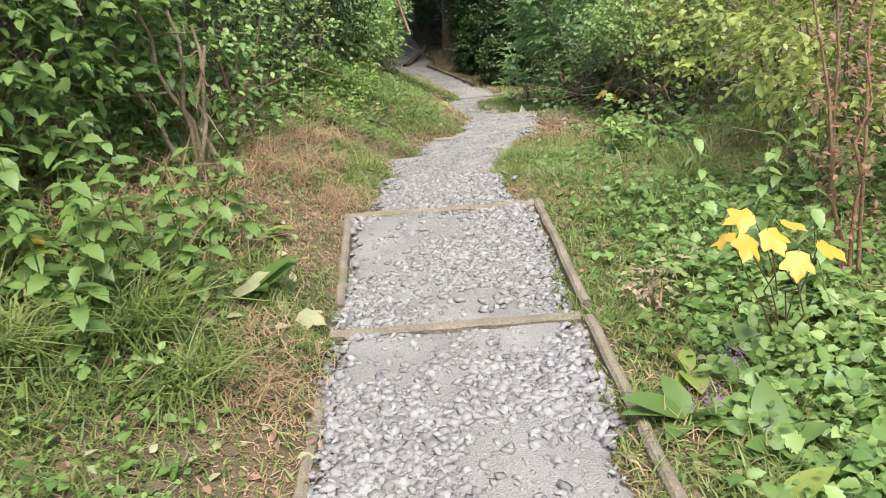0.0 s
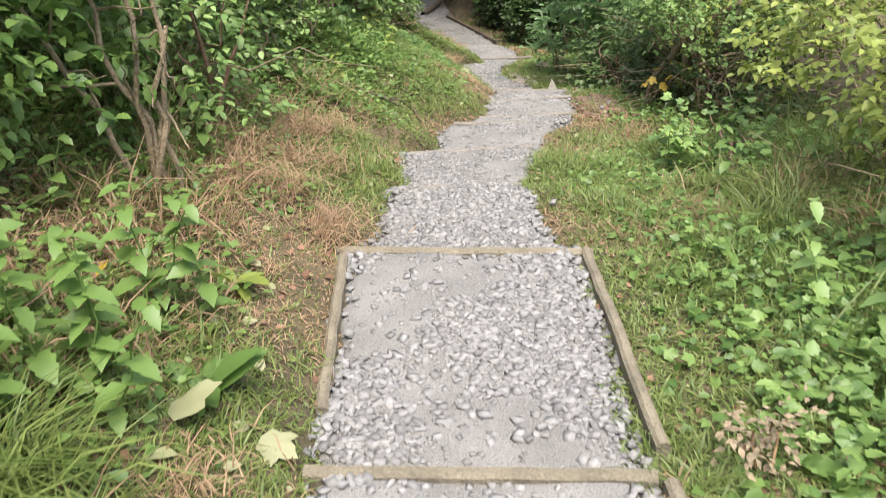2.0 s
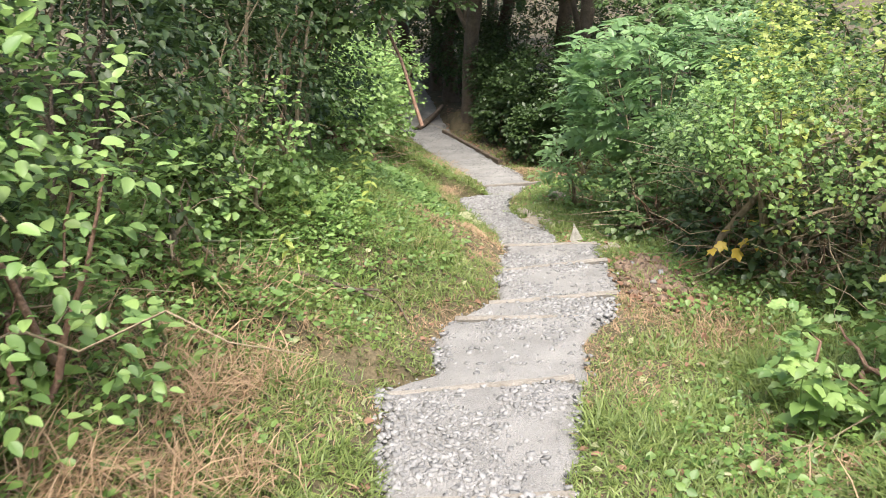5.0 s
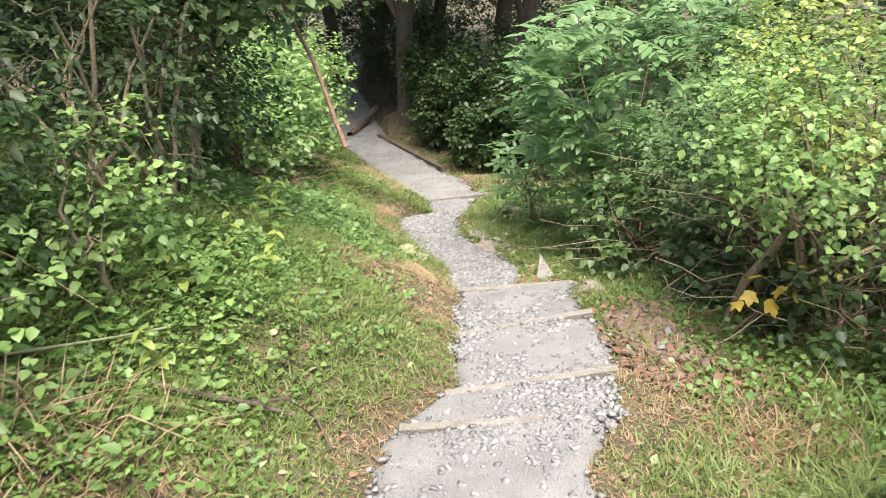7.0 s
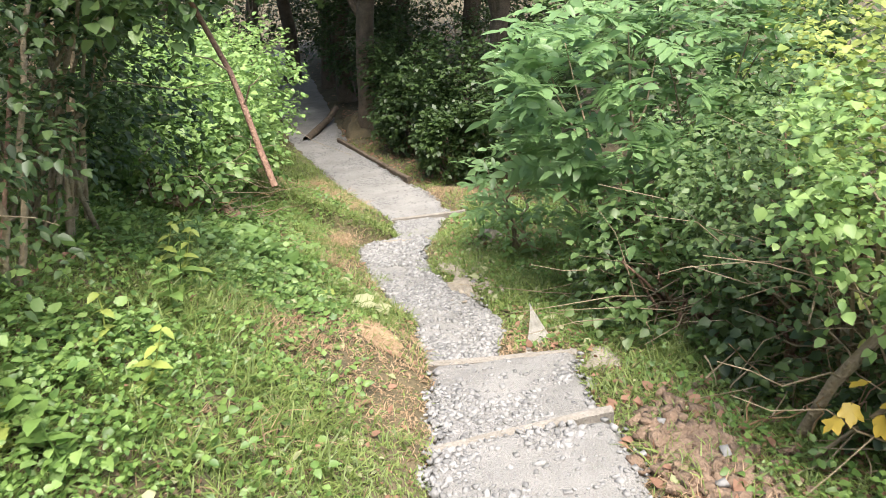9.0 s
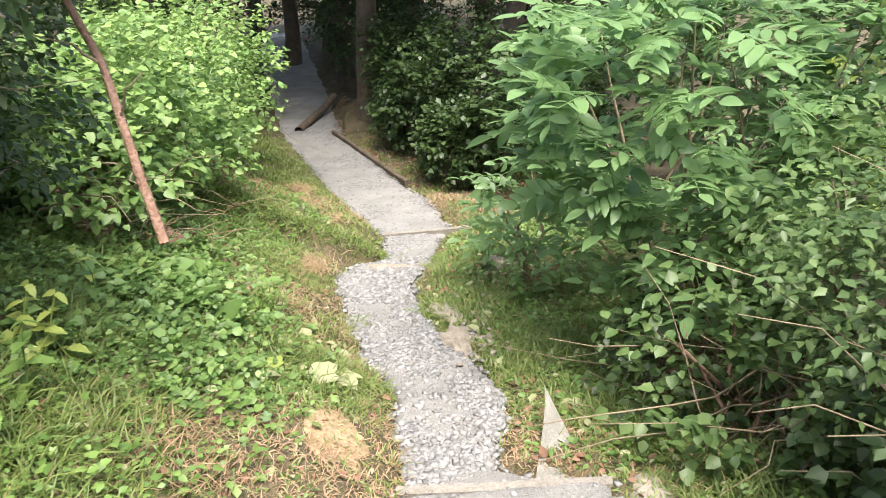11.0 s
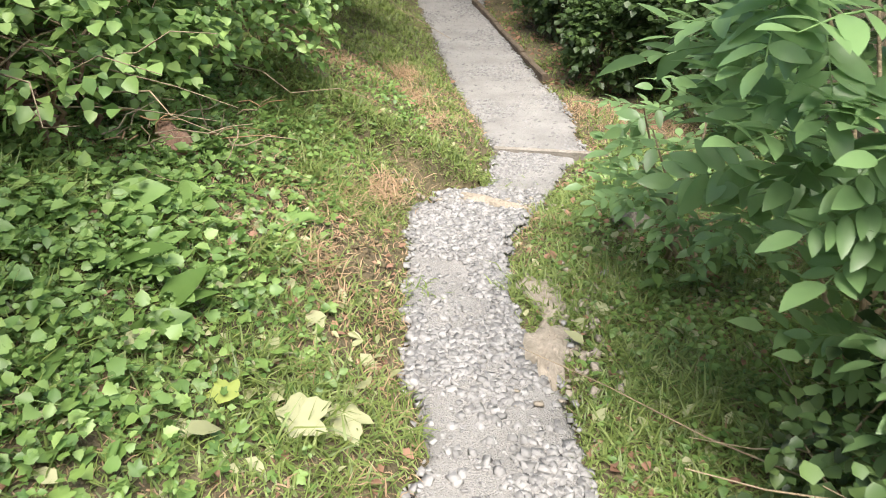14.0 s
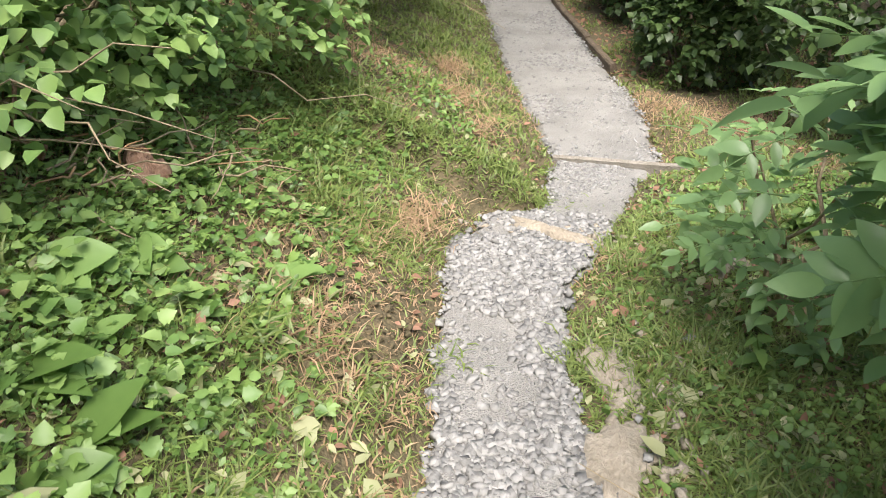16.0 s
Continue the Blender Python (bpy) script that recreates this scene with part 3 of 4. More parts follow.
# Rear row: from the third shrub on, leaves are coloured dark for shade.
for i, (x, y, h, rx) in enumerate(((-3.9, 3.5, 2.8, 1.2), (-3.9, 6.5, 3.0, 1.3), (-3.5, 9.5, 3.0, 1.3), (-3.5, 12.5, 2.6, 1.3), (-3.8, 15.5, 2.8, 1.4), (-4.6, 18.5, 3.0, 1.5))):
    shrub("hedge_shrub", "tall shaded hedge shrub behind the bank", x, y, h, rx, 2.0, small_shape(0.8), 700, 8, 0.12, HAZEL if i < 2 else SHADED_LEAF, stems=5, seed=60 + i, group="hedge on the bank")

shrub("bramble", "low bramble with bare dead canes at its foot", -1.65, 12.1, 0.85, 0.38, 0.42, ROUND, 200, 7, 0.07, BRAMBLE, RED_BARK, 8, 47, 0.22, 30, "bramble", 0.6, group="brambles on the bank")
shrub("dogwood", "pale green leafy shrub leaning out of the hedge", -1.78, 5.65, 1.5, 0.5, 0.6, leaf_shape(0.62, fine=True), 330, 6, 0.062, BRAMBLE, RED_BARK, 5, 145, 0.2, 8, "shrub", 0.46)
shrub("hazel", "dark hazel leaning over the bank from the hedge", -1.75, 10.1, 1.9, 0.42, 0.5, ROUND, 330, 7, 0.075, HAZEL, PALE_BARK, 8, 146, 0.2, 12, "shrub", 0.7, lean=(0.7, 0.1))
shrub("field_maple", "maple boughs hanging over the bend of the path", -2.2, 16.6, 3.0, 0.75, 0.7, LOBED, 170, 6, 0.11, HAZEL, BARK, 5, 147, 0.25, 0, "shrub", 0.76, lean=(1.35, 0.2))
shrub("maple_shoot", "yellow-green leafy shoot at the foot of the hedge", -1.6, 8.3, 0.85, 0.32, 0.4, ROUND, 90, 7, 0.05, BRAMBLE, PALE_BARK, 5, 48, 0.15, 3, "shrub", 0.55)
shrub("maple_shoot", "yellow-green leafy shoot at the foot of the hedge", -1.75, 7.3, 0.7, 0.3, 0.35, ROUND, 70, 7, 0.05, BRAMBLE, PALE_BARK, 5, 49, 0.15, 3, "shrub", 0.55)

# the open side
for i, (x, y, h, rx, ry, mt, sz, shp) in enumerate(((2.3, 4.6, 1.5, 0.8, 0.9, LIME, 0.07, OVAL), (2.6, 6.4, 1.8, 0.9, 1.0, LIME, 0.07, TOOTHED), (3.4, 8.0, 2.4, 1.1, 1.2, LIME, 0.07, OVAL), (2.55, 9.0, 1.9, 0.85, 0.8, LIME, 0.055, ROUND),
                                                    (3.3, 10.9, 2.3, 1.1, 1.1, LIME, 0.06, OVAL))):
    shrub("thicket_shrub", "yellow-green tangled shrub with bare dead twigs", x, y, h, rx, ry, shp, 420, 8, sz, mt, PALE_BARK, 8, 80 + i, 0.22, 22, group="thicket beside the path", lift=0.58)
shrub("hawthorn", "dark hawthorn bush with bare grey lower branches", 2.05, 9.2, 1.6, 0.75, 0.75, TINY, 330, 8, 0.05, HAZEL, PALE_BARK, 12, 99, 0.2, 60, "shrub", 0.62)
# Takes the darker hedge leaf to suggest shade beneath the growth overhead.
shrub("bramble", "round-leaved bramble at the path side, darkened for shade", 1.7, 10.3, 0.8, 0.6, 0.5, ROUND, 100, 7, 0.07, HAZEL, RED_BARK, 14, 101, 0.2, 60, "bramble", 0.5)
shrub("thicket_shrub", "dense green shrub arching over the brambles", 2.25, 10.5, 1.4, 0.6, 0.6, OVAL, 360, 8, 0.065, HAZEL, PALE_BARK, 8, 104, 0.22, 20, "shrub", 0.62, group="thicket beside the path")
shrub("bramble", "low bramble trailing over the verge", 1.6, 6.5, 0.35, 0.4, 0.45, LOBED, 60, 6, 0.075, BRAMBLE, RED_BARK, 6, 102, 0.2, 4, "bramble", 0.5)
shrub("hawthorn", "hawthorn arching over a dark hollow of bare boughs", 2.0, 8.75, 1.55, 0.8, 0.8, ROUND, 460, 8, 0.048, BRAMBLE, PALE_BARK, 16, 140, 0.2, 70, "shrub", 0.7, group="thicket beside the path")
shrub("thicket_shrub", "green shrub with a dark hollow below", 2.1, 9.95, 1.25, 0.62, 0.65, OVAL, 400, 8, 0.055, HAZEL, RED_BARK, 14, 141, 0.22, 60, "shrub", 0.7, group="thicket beside the path")
# Three low brambles whose leaf colour carries the shade of the canopy overhead.
shrub("bramble", "dark bramble in the shade of the thicket", 1.95, 9.5, 0.75, 0.55, 0.7, ROUND, 190, 7, 0.065, SHADED_LEAF, RED_BARK, 10, 142, 0.2, 40, "bramble", 0.5)
shrub("bramble", "dark bramble in the shade of the thicket", 2.1, 8.4, 0.6, 0.6, 0.7, ROUND, 190, 7, 0.065, SHADED_LEAF, RED_BARK, 10, 143, 0.2, 40, "bramble", 0.5)
shrub("bramble", "round-leaved bramble over dead leaves, darkened for shade", 1.6, 11.0, 0.6, 0.55, 0.6, ROUND, 170, 7, 0.06, SHADED_LEAF, RED_BARK, 10, 144, 0.2, 40, "bramble", 0.5)
for i, (x, y, h, rx) in enumerate(((4.5, 5, 3.0, 1.4), (5.0, 8.5, 3.4, 1.6), (4.6, 12.5, 3.4, 1.6), (3.2, 14.2, 2.6, 1.1), (3.4, 16.8, 3.2, 1.4), (4.2, 2, 2.6, 1.4))):
    shrub("thicket_shrub", "tall green shrub at the back of the thicket", x, y, h, rx, 1.7, small_shape(0.8), 650, 8, 0.11, HAZEL, stems=5, seed=120 + i, group="thicket beside the path")


# ash sapling: pinnate fronds, each a part with its leaflets
def pinnate(name, label, x, y, stems, fronds, size, pairs_of, mat, seed, zmin, zmax, rx, ry):
    thing = anchor(name, x, y, float(land(x, y)))
    r = np.random.default_rng(seed)
    blade = [mesh_of("leaflet", *leaf_shape(wd, 0.1, dr, False, True), mat) for wd, dr in ((0.46, 0.22), (0.4, 0.12), (0.52, 0.32))]
    whole, back = [compound(leaf_shape(0.46, 0.1, 0.2), k) for k in pairs_of], []
    def stalk(u):
        return np.array((0, u, 0.12 * u - 0.38 * u * u))
    axis = mesh_of("frond", *tube([stalk(u) for u in (0, 0.3, 0.6, 0.9)], (0.012, 0.01, 0.008, 0.005), 4), ASH, True)
    p, w = cloud(fronds, (0, 0, (zmin + zmax) / 2), (rx, ry, (zmax - zmin) / 2), 0.6, seed=seed, floor=-1)
    for q, d in zip(p, w):
        m = Matrix.Translation(q) @ Euler((r.normal(0.1, 0.3), r.normal(0, 0.3), math.atan2(-d[0], d[1]) + r.normal(0, 0.4))).to_matrix().to_4x4() @ Matrix.Scale(size * r.uniform(0.7, 1.15), 4)
        if q[1] > 0.25 * ry:
            v, f = whole[r.integers(len(whole))]
            back.append((v @ np.array(m.to_3x3()).T + np.array(m.translation), f))
            continue
        fr = place("frond", axis, thing, "", m)
        pairs = pairs_of[r.integers(len(pairs_of))]
        spots = [(0.25 + 0.65 * i / pairs, s * (58 + r.normal(0, 7)), 0.36 * (0.8 + 0.3 * math.sin(math.pi * (i + 0.7) / pairs))) for i in range(pairs) for s in (-1, 1)] + [(0.88, r.normal(0, 6), 0.38)]
        for u, turn, s in spots:
            place("leaflet", blade[r.integers(3)], fr, "", Matrix.Translation(stalk(u)) @ Euler((r.normal(0, 0.15), r.normal(0, 0.25), radians(turn))).to_matrix().to_4x4() @ Matrix.Scale(s * r.uniform(0.85, 1.15), 4))
    tagged(place("back_foliage", mesh_of("back_foliage", *join(*back), mat), thing), kind="stuff")
    for i in range(stems):
        v, f = tube(crooked((r.normal(0, 0.1), r.normal(0, 0.1), -0.05), p[r.integers(len(p))], 0.04, 7), np.linspace(0.016, 0.004, 7), 6)
        place("stem", mesh_of("stem", v, f, PALE_BARK, True), thing)
    return tagged(thing, label, "sapling")


pinnate("ash_sapling", "lush blue-green ash sapling with long pinnate leaves", 1.68, 11.95, 14, 440, 0.32, (4, 4, 5), ASH, 5, 0.55, 2.4, 1.0, 1.0)
pinnate("ash_sapling", "low ash shoots hanging over dead stems", 1.68, 11.2, 5, 80, 0.28, (3, 4), ASH, 8, 0.25, 1.15, 0.42, 0.5)
pinnate("ash_sapling", "young green ash shoots over the path edge", 1.1, 13.0, 6, 120, 0.25, (2, 3), ASH, 6, 0.15, 1.1, 0.45, 0.6)
shrub("elder_bush", "broad green leafy bush behind the ash sapling", 2.6, 12.2, 2.2, 0.7, 0.8, OVAL, 260, 8, 0.09, ASH, PALE_BARK, 8, 130, 0.25, 8, "shrub", 0.52)

# ---- the wood where the path turns ----
def tree(x, y, height, girth, crown, seed, label, lean=(0.3, 0.2)):
    z = float(land(x, y))
    thing = anchor("tree", x, y, z)
    r = np.random.default_rng(seed)
    top = np.array((lean[0], lean[1], height * 0.7))
    pts = crooked((0, 0, -0.1), top, 0.06, 8)
    rad = girth * np.array([1.5, 1.05, 0.95, 0.9, 0.85, 0.75, 0.6, 0.4])
    place("trunk", mesh_of("trunk", *tube(pts, rad, 10), BARK, True), thing)
    # Dense crown above the view, added to keep the sky off the wood.
    p, w = cloud(800, (lean[0], lean[1], height * 0.72), (crown, crown, height * 0.4), 0.4, 9, seed)
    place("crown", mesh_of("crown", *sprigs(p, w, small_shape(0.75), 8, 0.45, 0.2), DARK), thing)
    for i in range(6):
        a = pts[r.integers(3, 7)]
        v, f = tube(crooked(a, p[r.integers(len(p))], 0.1, 6), np.linspace(girth * 0.4, 0.01, 6), 6)
        place("limb", mesh_of("limb", v, f, BARK, True), thing)
    return tagged(thing, label, "tree", "trees of the wood")


T = "shaded broadleaf tree with dark bark and dense crown"
for i, (x, y, h, g, c) in enumerate(((-0.28, 20.75, 6.5, 0.17, 2.3), (-1.2, 26.0, 7, 0.15, 2.4), (-0.75, 24.2, 7, 0.16, 2.6), (-2.2, 27.5, 7, 0.17, 2.8), (1.8, 19.0, 6, 0.16, 2.2), (2.0, 23.5, 7, 0.2, 2.8), (-4.3, 23.5, 6.5, 0.18, 2.6), (-5.2, 28.5, 7, 0.2, 3.0),
                                     (0.8, 28.5, 7, 0.2, 3.0), (4.6, 21, 7, 0.2, 2.6), (-3.6, 32, 7, 0.2, 3.2), (0.5, 33, 8, 0.2, 3.4), (-8, 25, 7, 0.2, 3.2), (5, 27, 8, 0.2, 3.2))):
    tree(x, y, h, g, c, 200 + i, T)
# Undergrowth takes the same leaves, with the wood's shade in their colour.
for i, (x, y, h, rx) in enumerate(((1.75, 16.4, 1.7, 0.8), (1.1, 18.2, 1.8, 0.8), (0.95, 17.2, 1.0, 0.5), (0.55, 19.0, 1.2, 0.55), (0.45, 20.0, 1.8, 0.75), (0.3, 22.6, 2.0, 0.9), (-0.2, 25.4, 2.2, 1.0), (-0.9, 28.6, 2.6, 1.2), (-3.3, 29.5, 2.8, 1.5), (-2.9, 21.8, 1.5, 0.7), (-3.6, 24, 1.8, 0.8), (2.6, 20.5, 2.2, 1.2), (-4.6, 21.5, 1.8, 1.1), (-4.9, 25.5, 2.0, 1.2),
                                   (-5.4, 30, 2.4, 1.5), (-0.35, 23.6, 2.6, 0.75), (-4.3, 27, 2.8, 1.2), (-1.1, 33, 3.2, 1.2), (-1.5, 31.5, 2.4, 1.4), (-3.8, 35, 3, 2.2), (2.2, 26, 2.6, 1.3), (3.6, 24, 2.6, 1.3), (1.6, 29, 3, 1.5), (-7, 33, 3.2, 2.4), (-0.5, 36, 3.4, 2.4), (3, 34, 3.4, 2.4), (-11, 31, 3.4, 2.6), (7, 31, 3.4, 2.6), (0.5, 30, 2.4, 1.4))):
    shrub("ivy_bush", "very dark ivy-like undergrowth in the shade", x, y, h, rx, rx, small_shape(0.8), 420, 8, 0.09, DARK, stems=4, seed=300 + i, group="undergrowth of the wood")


# ---- single plants ----
def nettle(height, seed, mat=HERB, size=0.1):
    """An upright plant with pairs of toothed leaves on one stem, at the origin."""
    r = np.random.default_rng(seed)
    thing = new("nettle")
    thing.empty_display_size = 0.1
    top = np.array((r.normal(0, 0.06), r.normal(0, 0.06), height))
    place("stem", mesh_of("stem", *tube(crooked((0, 0, -0.02), top, 0.012, 5), np.linspace(0.005, 0.002, 5), 5), mat, True), thing)
    blade = mesh_of("leaf", *leaf_shape(0.62, 0.12, 0.3, True), mat)
    levels = max(4, int(height / 0.075))
    for i in range(levels):
        s = (i + 1) / levels
        for k in (0, 1):
            a = i * 1.57 + k * math.pi + r.normal(0, 0.2)
            place("leaf", blade, thing, "", Matrix.Translation(top * s) @ Euler((r.normal(-0.05, 0.2), r.normal(0, 0.2), a)).to_matrix().to_4x4() @ Matrix.Scale(size * (1.25 - 0.55 * s) * r.uniform(0.8, 1.2), 4))
    return thing


def dock(seed, mat=HERB, size=0.2, n=7, rise=(0.35, 1.0), width=0.48):
    """A rosette of broad strap leaves."""
    r = np.random.default_rng(seed)
    thing = new("dock_plant")
    thing.empty_display_size = 0.1
    blade = mesh_of("leaf", *leaf_shape(width, 0.1, 0.35, fine=True), mat)
    for i in range(n):
        place("leaf", blade, thing, "", Matrix.Translation((0, 0, 0.0)) @ Euler((r.uniform(*rise), r.normal(0, 0.25), i * 2.4 + r.normal(0, 0.3))).to_matrix().to_4x4() @ Matrix.Scale(size * r.uniform(0.6, 1.2), 4))
    return thing


def plant_out(make, spots, label, category, group):
    """The first stands at the first spot, copies at the rest."""
    for kind, one in enumerate(make):
        tagged(one, label, category, group)
        for i, (x, y, turn, s) in enumerate(spots[kind::len(make)]):
            m = Matrix.Translation(on(x, y)) @ pose(0, 0, 0, 0, 0, turn)
            if i == 0:
                one.matrix_basis, one.scale = m, (1, 1, 1)
            else:
                copy_thing(one, m)


def bed(n, x0, x1, y0, y1, seed, gap=0.15):
    r = np.random.default_rng(seed)
    out = []
    while len(out) < n:
        x, y = r.uniform(x0, x1), r.uniform(y0, y1)
        if abs(float(beside(x, y))) > gap:
            out.append((x, y, r.uniform(0, 360), 1.0))
    return out


plant_out([nettle(0.5, 1, HERB, 0.105), nettle(0.62, 2, HERB, 0.11), nettle(0.4, 3, HERB, 0.1)], bed(34, -2.1, -1.05, 2.3, 3.7, 11), "green stinging nettle with toothed leaves on the bank", "nettle", "nettles on the bank")
plant_out([nettle(0.35, 4, HERB, 0.1), nettle(0.5, 5, BRAMBLE, 0.11)], bed(26, 1.1, 2.4, 2.3, 6.5, 12), "green leafy weed standing at the verge", "weed", "weeds on the open side")
plant_out([nettle(0.3, 6, HERB, 0.1), nettle(0.42, 7, HERB, 0.1)], bed(24, -2.3, -1.5, 4.0, 7.6, 13), "green leafy weed under the hedge", "weed", "weeds under the hedge")
plant_out([nettle(0.25, 8, LIME, 0.09), nettle(0.3, 9, HERB, 0.09)], bed(20, -1.9, -1.0, 7.8, 11.2, 14), "green leafy weed under the hedge", "weed", "weeds under the hedge")
plant_out([nettle(0.22, 10, HERB, 0.09), nettle(0.28, 15, ASH, 0.09)], bed(14, 0.75, 1.4, 12.2, 14.4, 15, 0.3), "small green weed below the ash sapling", "weed", "weeds below the sapling")
plant_out([dock(1, HERB, 0.2), dock(2, HERB, 0.17), dock(3, LIME, 0.18, 5)],
          [(0.85, 2.06, 0, 1), (0.95, 1.9, 70, 1), (0.7, 2.5, 140, 1), (1.0, 2.5, 30, 1), (1.15, 2.2, 200, 1), (0.75, 1.75, 260, 1), (0.62, 2.2, 100, 1), (-1.3, 3.75, 80, 1), (-1.1, 3.95, 200, 1), (-1.0, 3.2, 300, 1), (0.95, 3.0, 10, 1), (1.25, 3.2, 90, 1)],
          "broad-leaved green dock rosette in the grass", "dock plant", "docks on the verges")
plant_out([dock(4, BRAMBLE, 0.15, 6, (0.2, 0.7), 0.6), dock(5, HERB, 0.14, 6, (0.2, 0.7), 0.6)], bed(17, -1.35, -0.7, 10.8, 12.6, 16), "large-leaved green dock on the bank", "dock plant", "docks on the bank")

plant_out([dock(6, BRAMBLE, 0.19, 5, (0.15, 0.6), 0.72), dock(7, HERB, 0.17, 5, (0.15, 0.6), 0.66)], [(-1.22, 11.75, 20, 1), (-1.0, 11.35, 130, 1), (-1.3, 11.2, 250, 1), (-0.95, 10.85, 60, 1), (-1.15, 12.05, 310, 1), (-0.8, 11.25, 180, 1), (1.15, 2.0, 40, 1), (1.3, 2.3, 170, 1), (0.85, 2.25, 290, 1)],
          "wide-leaved pale green weed among the ground cover", "weed", "wide-leaved weeds")


def grass_tuft(x, y, n, height, mat, label, seed, lean=0.5, width=0.006, spread=0.05):
    r = np.random.default_rng(seed)
    at = np.array([on(x, y)]) + np.stack([r.normal(0, spread, n), r.normal(0, spread, n), np.zeros(n)], -1)
    v = strew(blade_shape(0.7), at, r.uniform(0, 6.3, n), r.normal(-lean, 0.3, n), r.normal(0, 0.3, n), height * r.uniform(0.5, 1.1, n), width * r.uniform(0.6, 1.4, n))
    return tagged(place("grass_tuft", mesh_of("grass_tuft", *v, mat)), label, "grass tuft", kind="stuff")


for i, (x, y, n, h) in enumerate(((-0.9, 4.75, 220, 0.28), (-1.15, 5.0, 160, 0.3), (-0.62, 13.35, 260, 0.2), (-0.72, 13.0, 90, 0.14), (-0.95, 2.75, 160, 0.16), (-0.82, 2.45, 160, 0.14), (-1.2, 6.3, 160, 0.25), (0.95, 5.2, 140, 0.25), (0.62, 4.85, 120, 0.14),
                                  (-1.4, 4.9, 200, 0.42), (-1.5, 5.3, 180, 0.45), (-1.25, 5.5, 160, 0.34), (-1.35, 6.0, 180, 0.38), (-1.1, 5.65, 140, 0.28), (-0.75, 15.0, 300, 0.15), (-0.95, 15.6, 300, 0.15), (-0.55, 14.6, 240, 0.13))):
    grass_tuft(x, y, n * 2, h * 0.8, STRAW, "dry reddish-brown grass tuft beside the path", 400 + i, 0.6, 0.0045, 0.11)
for i, (x, y, n, h) in enumerate(((-1.3, 2.6, 420, 0.42), (-1.05, 2.35, 260, 0.34), (-1.6, 2.2, 300, 0.4), (-0.42, 11.95, 120, 0.12), (-0.28, 12.4, 120, 0.12), (-0.35, 11.2, 90, 0.12), (0.28, 12.55, 140, 0.12), (0.05, 14.05, 220, 0.1), (0.22, 14.0, 200, 0.1),
                                  (1.35, 5.0, 260, 0.5), (1.55, 5.4, 260, 0.5), (1.3, 5.7, 240, 0.4), (1.2, 7.0, 200, 0.3), (0.42, 3.35, 120, 0.1), (0.4, 3.1, 90, 0.1), (0.25, 10.32, 80, 0.07), (0.2, 9.38, 90, 0.07), (-0.75, 11.9, 160, 0.14), (-0.95, 13.0, 200, 0.16))):
    grass_tuft(x, y, n, h, GRASS, "green grass tuft with arching blades", 430 + i, 0.45, 0.008, 0.07)

# yellowed maple-like leaves on thin stalks
def lobed_sprig(name, label, x, y, leaves, mat, seed):
    r = np.random.default_rng(seed)
    thing = anchor(name, *on(x, y))
    base = np.array(on(x, y))
    blade = mesh_of("leaf", *lobed_shape(), mat)
    for lx, ly, lz, s, turn, pit in leaves:
        s *= 0.88
        q = np.array((lx, ly, lz)) - base
        place("stalk", mesh_of("stalk", *tube(crooked((0, 0, 0), q, 0.03, 6), np.linspace(0.004, 0.002, 6), 5), RED_BARK, True), thing)
        place("leaf", blade, thing, "", Matrix.Translation(q) @ pose(0, 0, 0, pit, r.normal(0, 12), turn) @ Matrix.Scale(s, 4))
    return tagged(thing, label, "plant")


lobed_sprig("maple_seedling", "maple seedling with bright yellow lobed leaves", 1.15, 2.75, ((0.8, 2.44, 0.33, 0.1, 140, -15), (0.86, 2.4, 0.33, 0.12, 170, -30), (0.92, 2.42, 0.34, 0.12, 200, -35), (0.98, 2.46, 0.35, 0.1, 240, -15), (1.0, 2.36, 0.28, 0.12, 165, -40), (1.08, 2.4, 0.29, 0.12, 230, -25), (0.9, 2.5, 0.36, 0.12, 100, -10)), YELLOW, 3)
lobed_sprig("yellow_shoot", "shoot with yellow autumn leaves below the hawthorn", 1.6, 8.75, ((1.45, 8.5, -0.8, 0.1, 160, -40), (1.53, 8.46, -0.84, 0.11, 200, -50), (1.6, 8.48, -0.78, 0.1, 120, -30), (1.5, 8.5, -0.72, 0.09, 30, -20), (1.68, 8.5, -0.84, 0.1, 220, -45), (1.4, 8.48, -0.84, 0.09, 100, -30), (1.62, 8.5, -0.66, 0.08, 300, -20)), YELLOW, 4)
lobed_sprig("yellow_shoot", "shoot with a few yellow leaves on the bank", -1.65, 3.0, ((-1.6, 2.75, 0.42, 0.1, 160, -40), (-1.45, 2.85, 0.3, 0.08, 200, -40), (-1.35, 3.5, 0.22, 0.08, 100, -30)), YELLOW, 5)


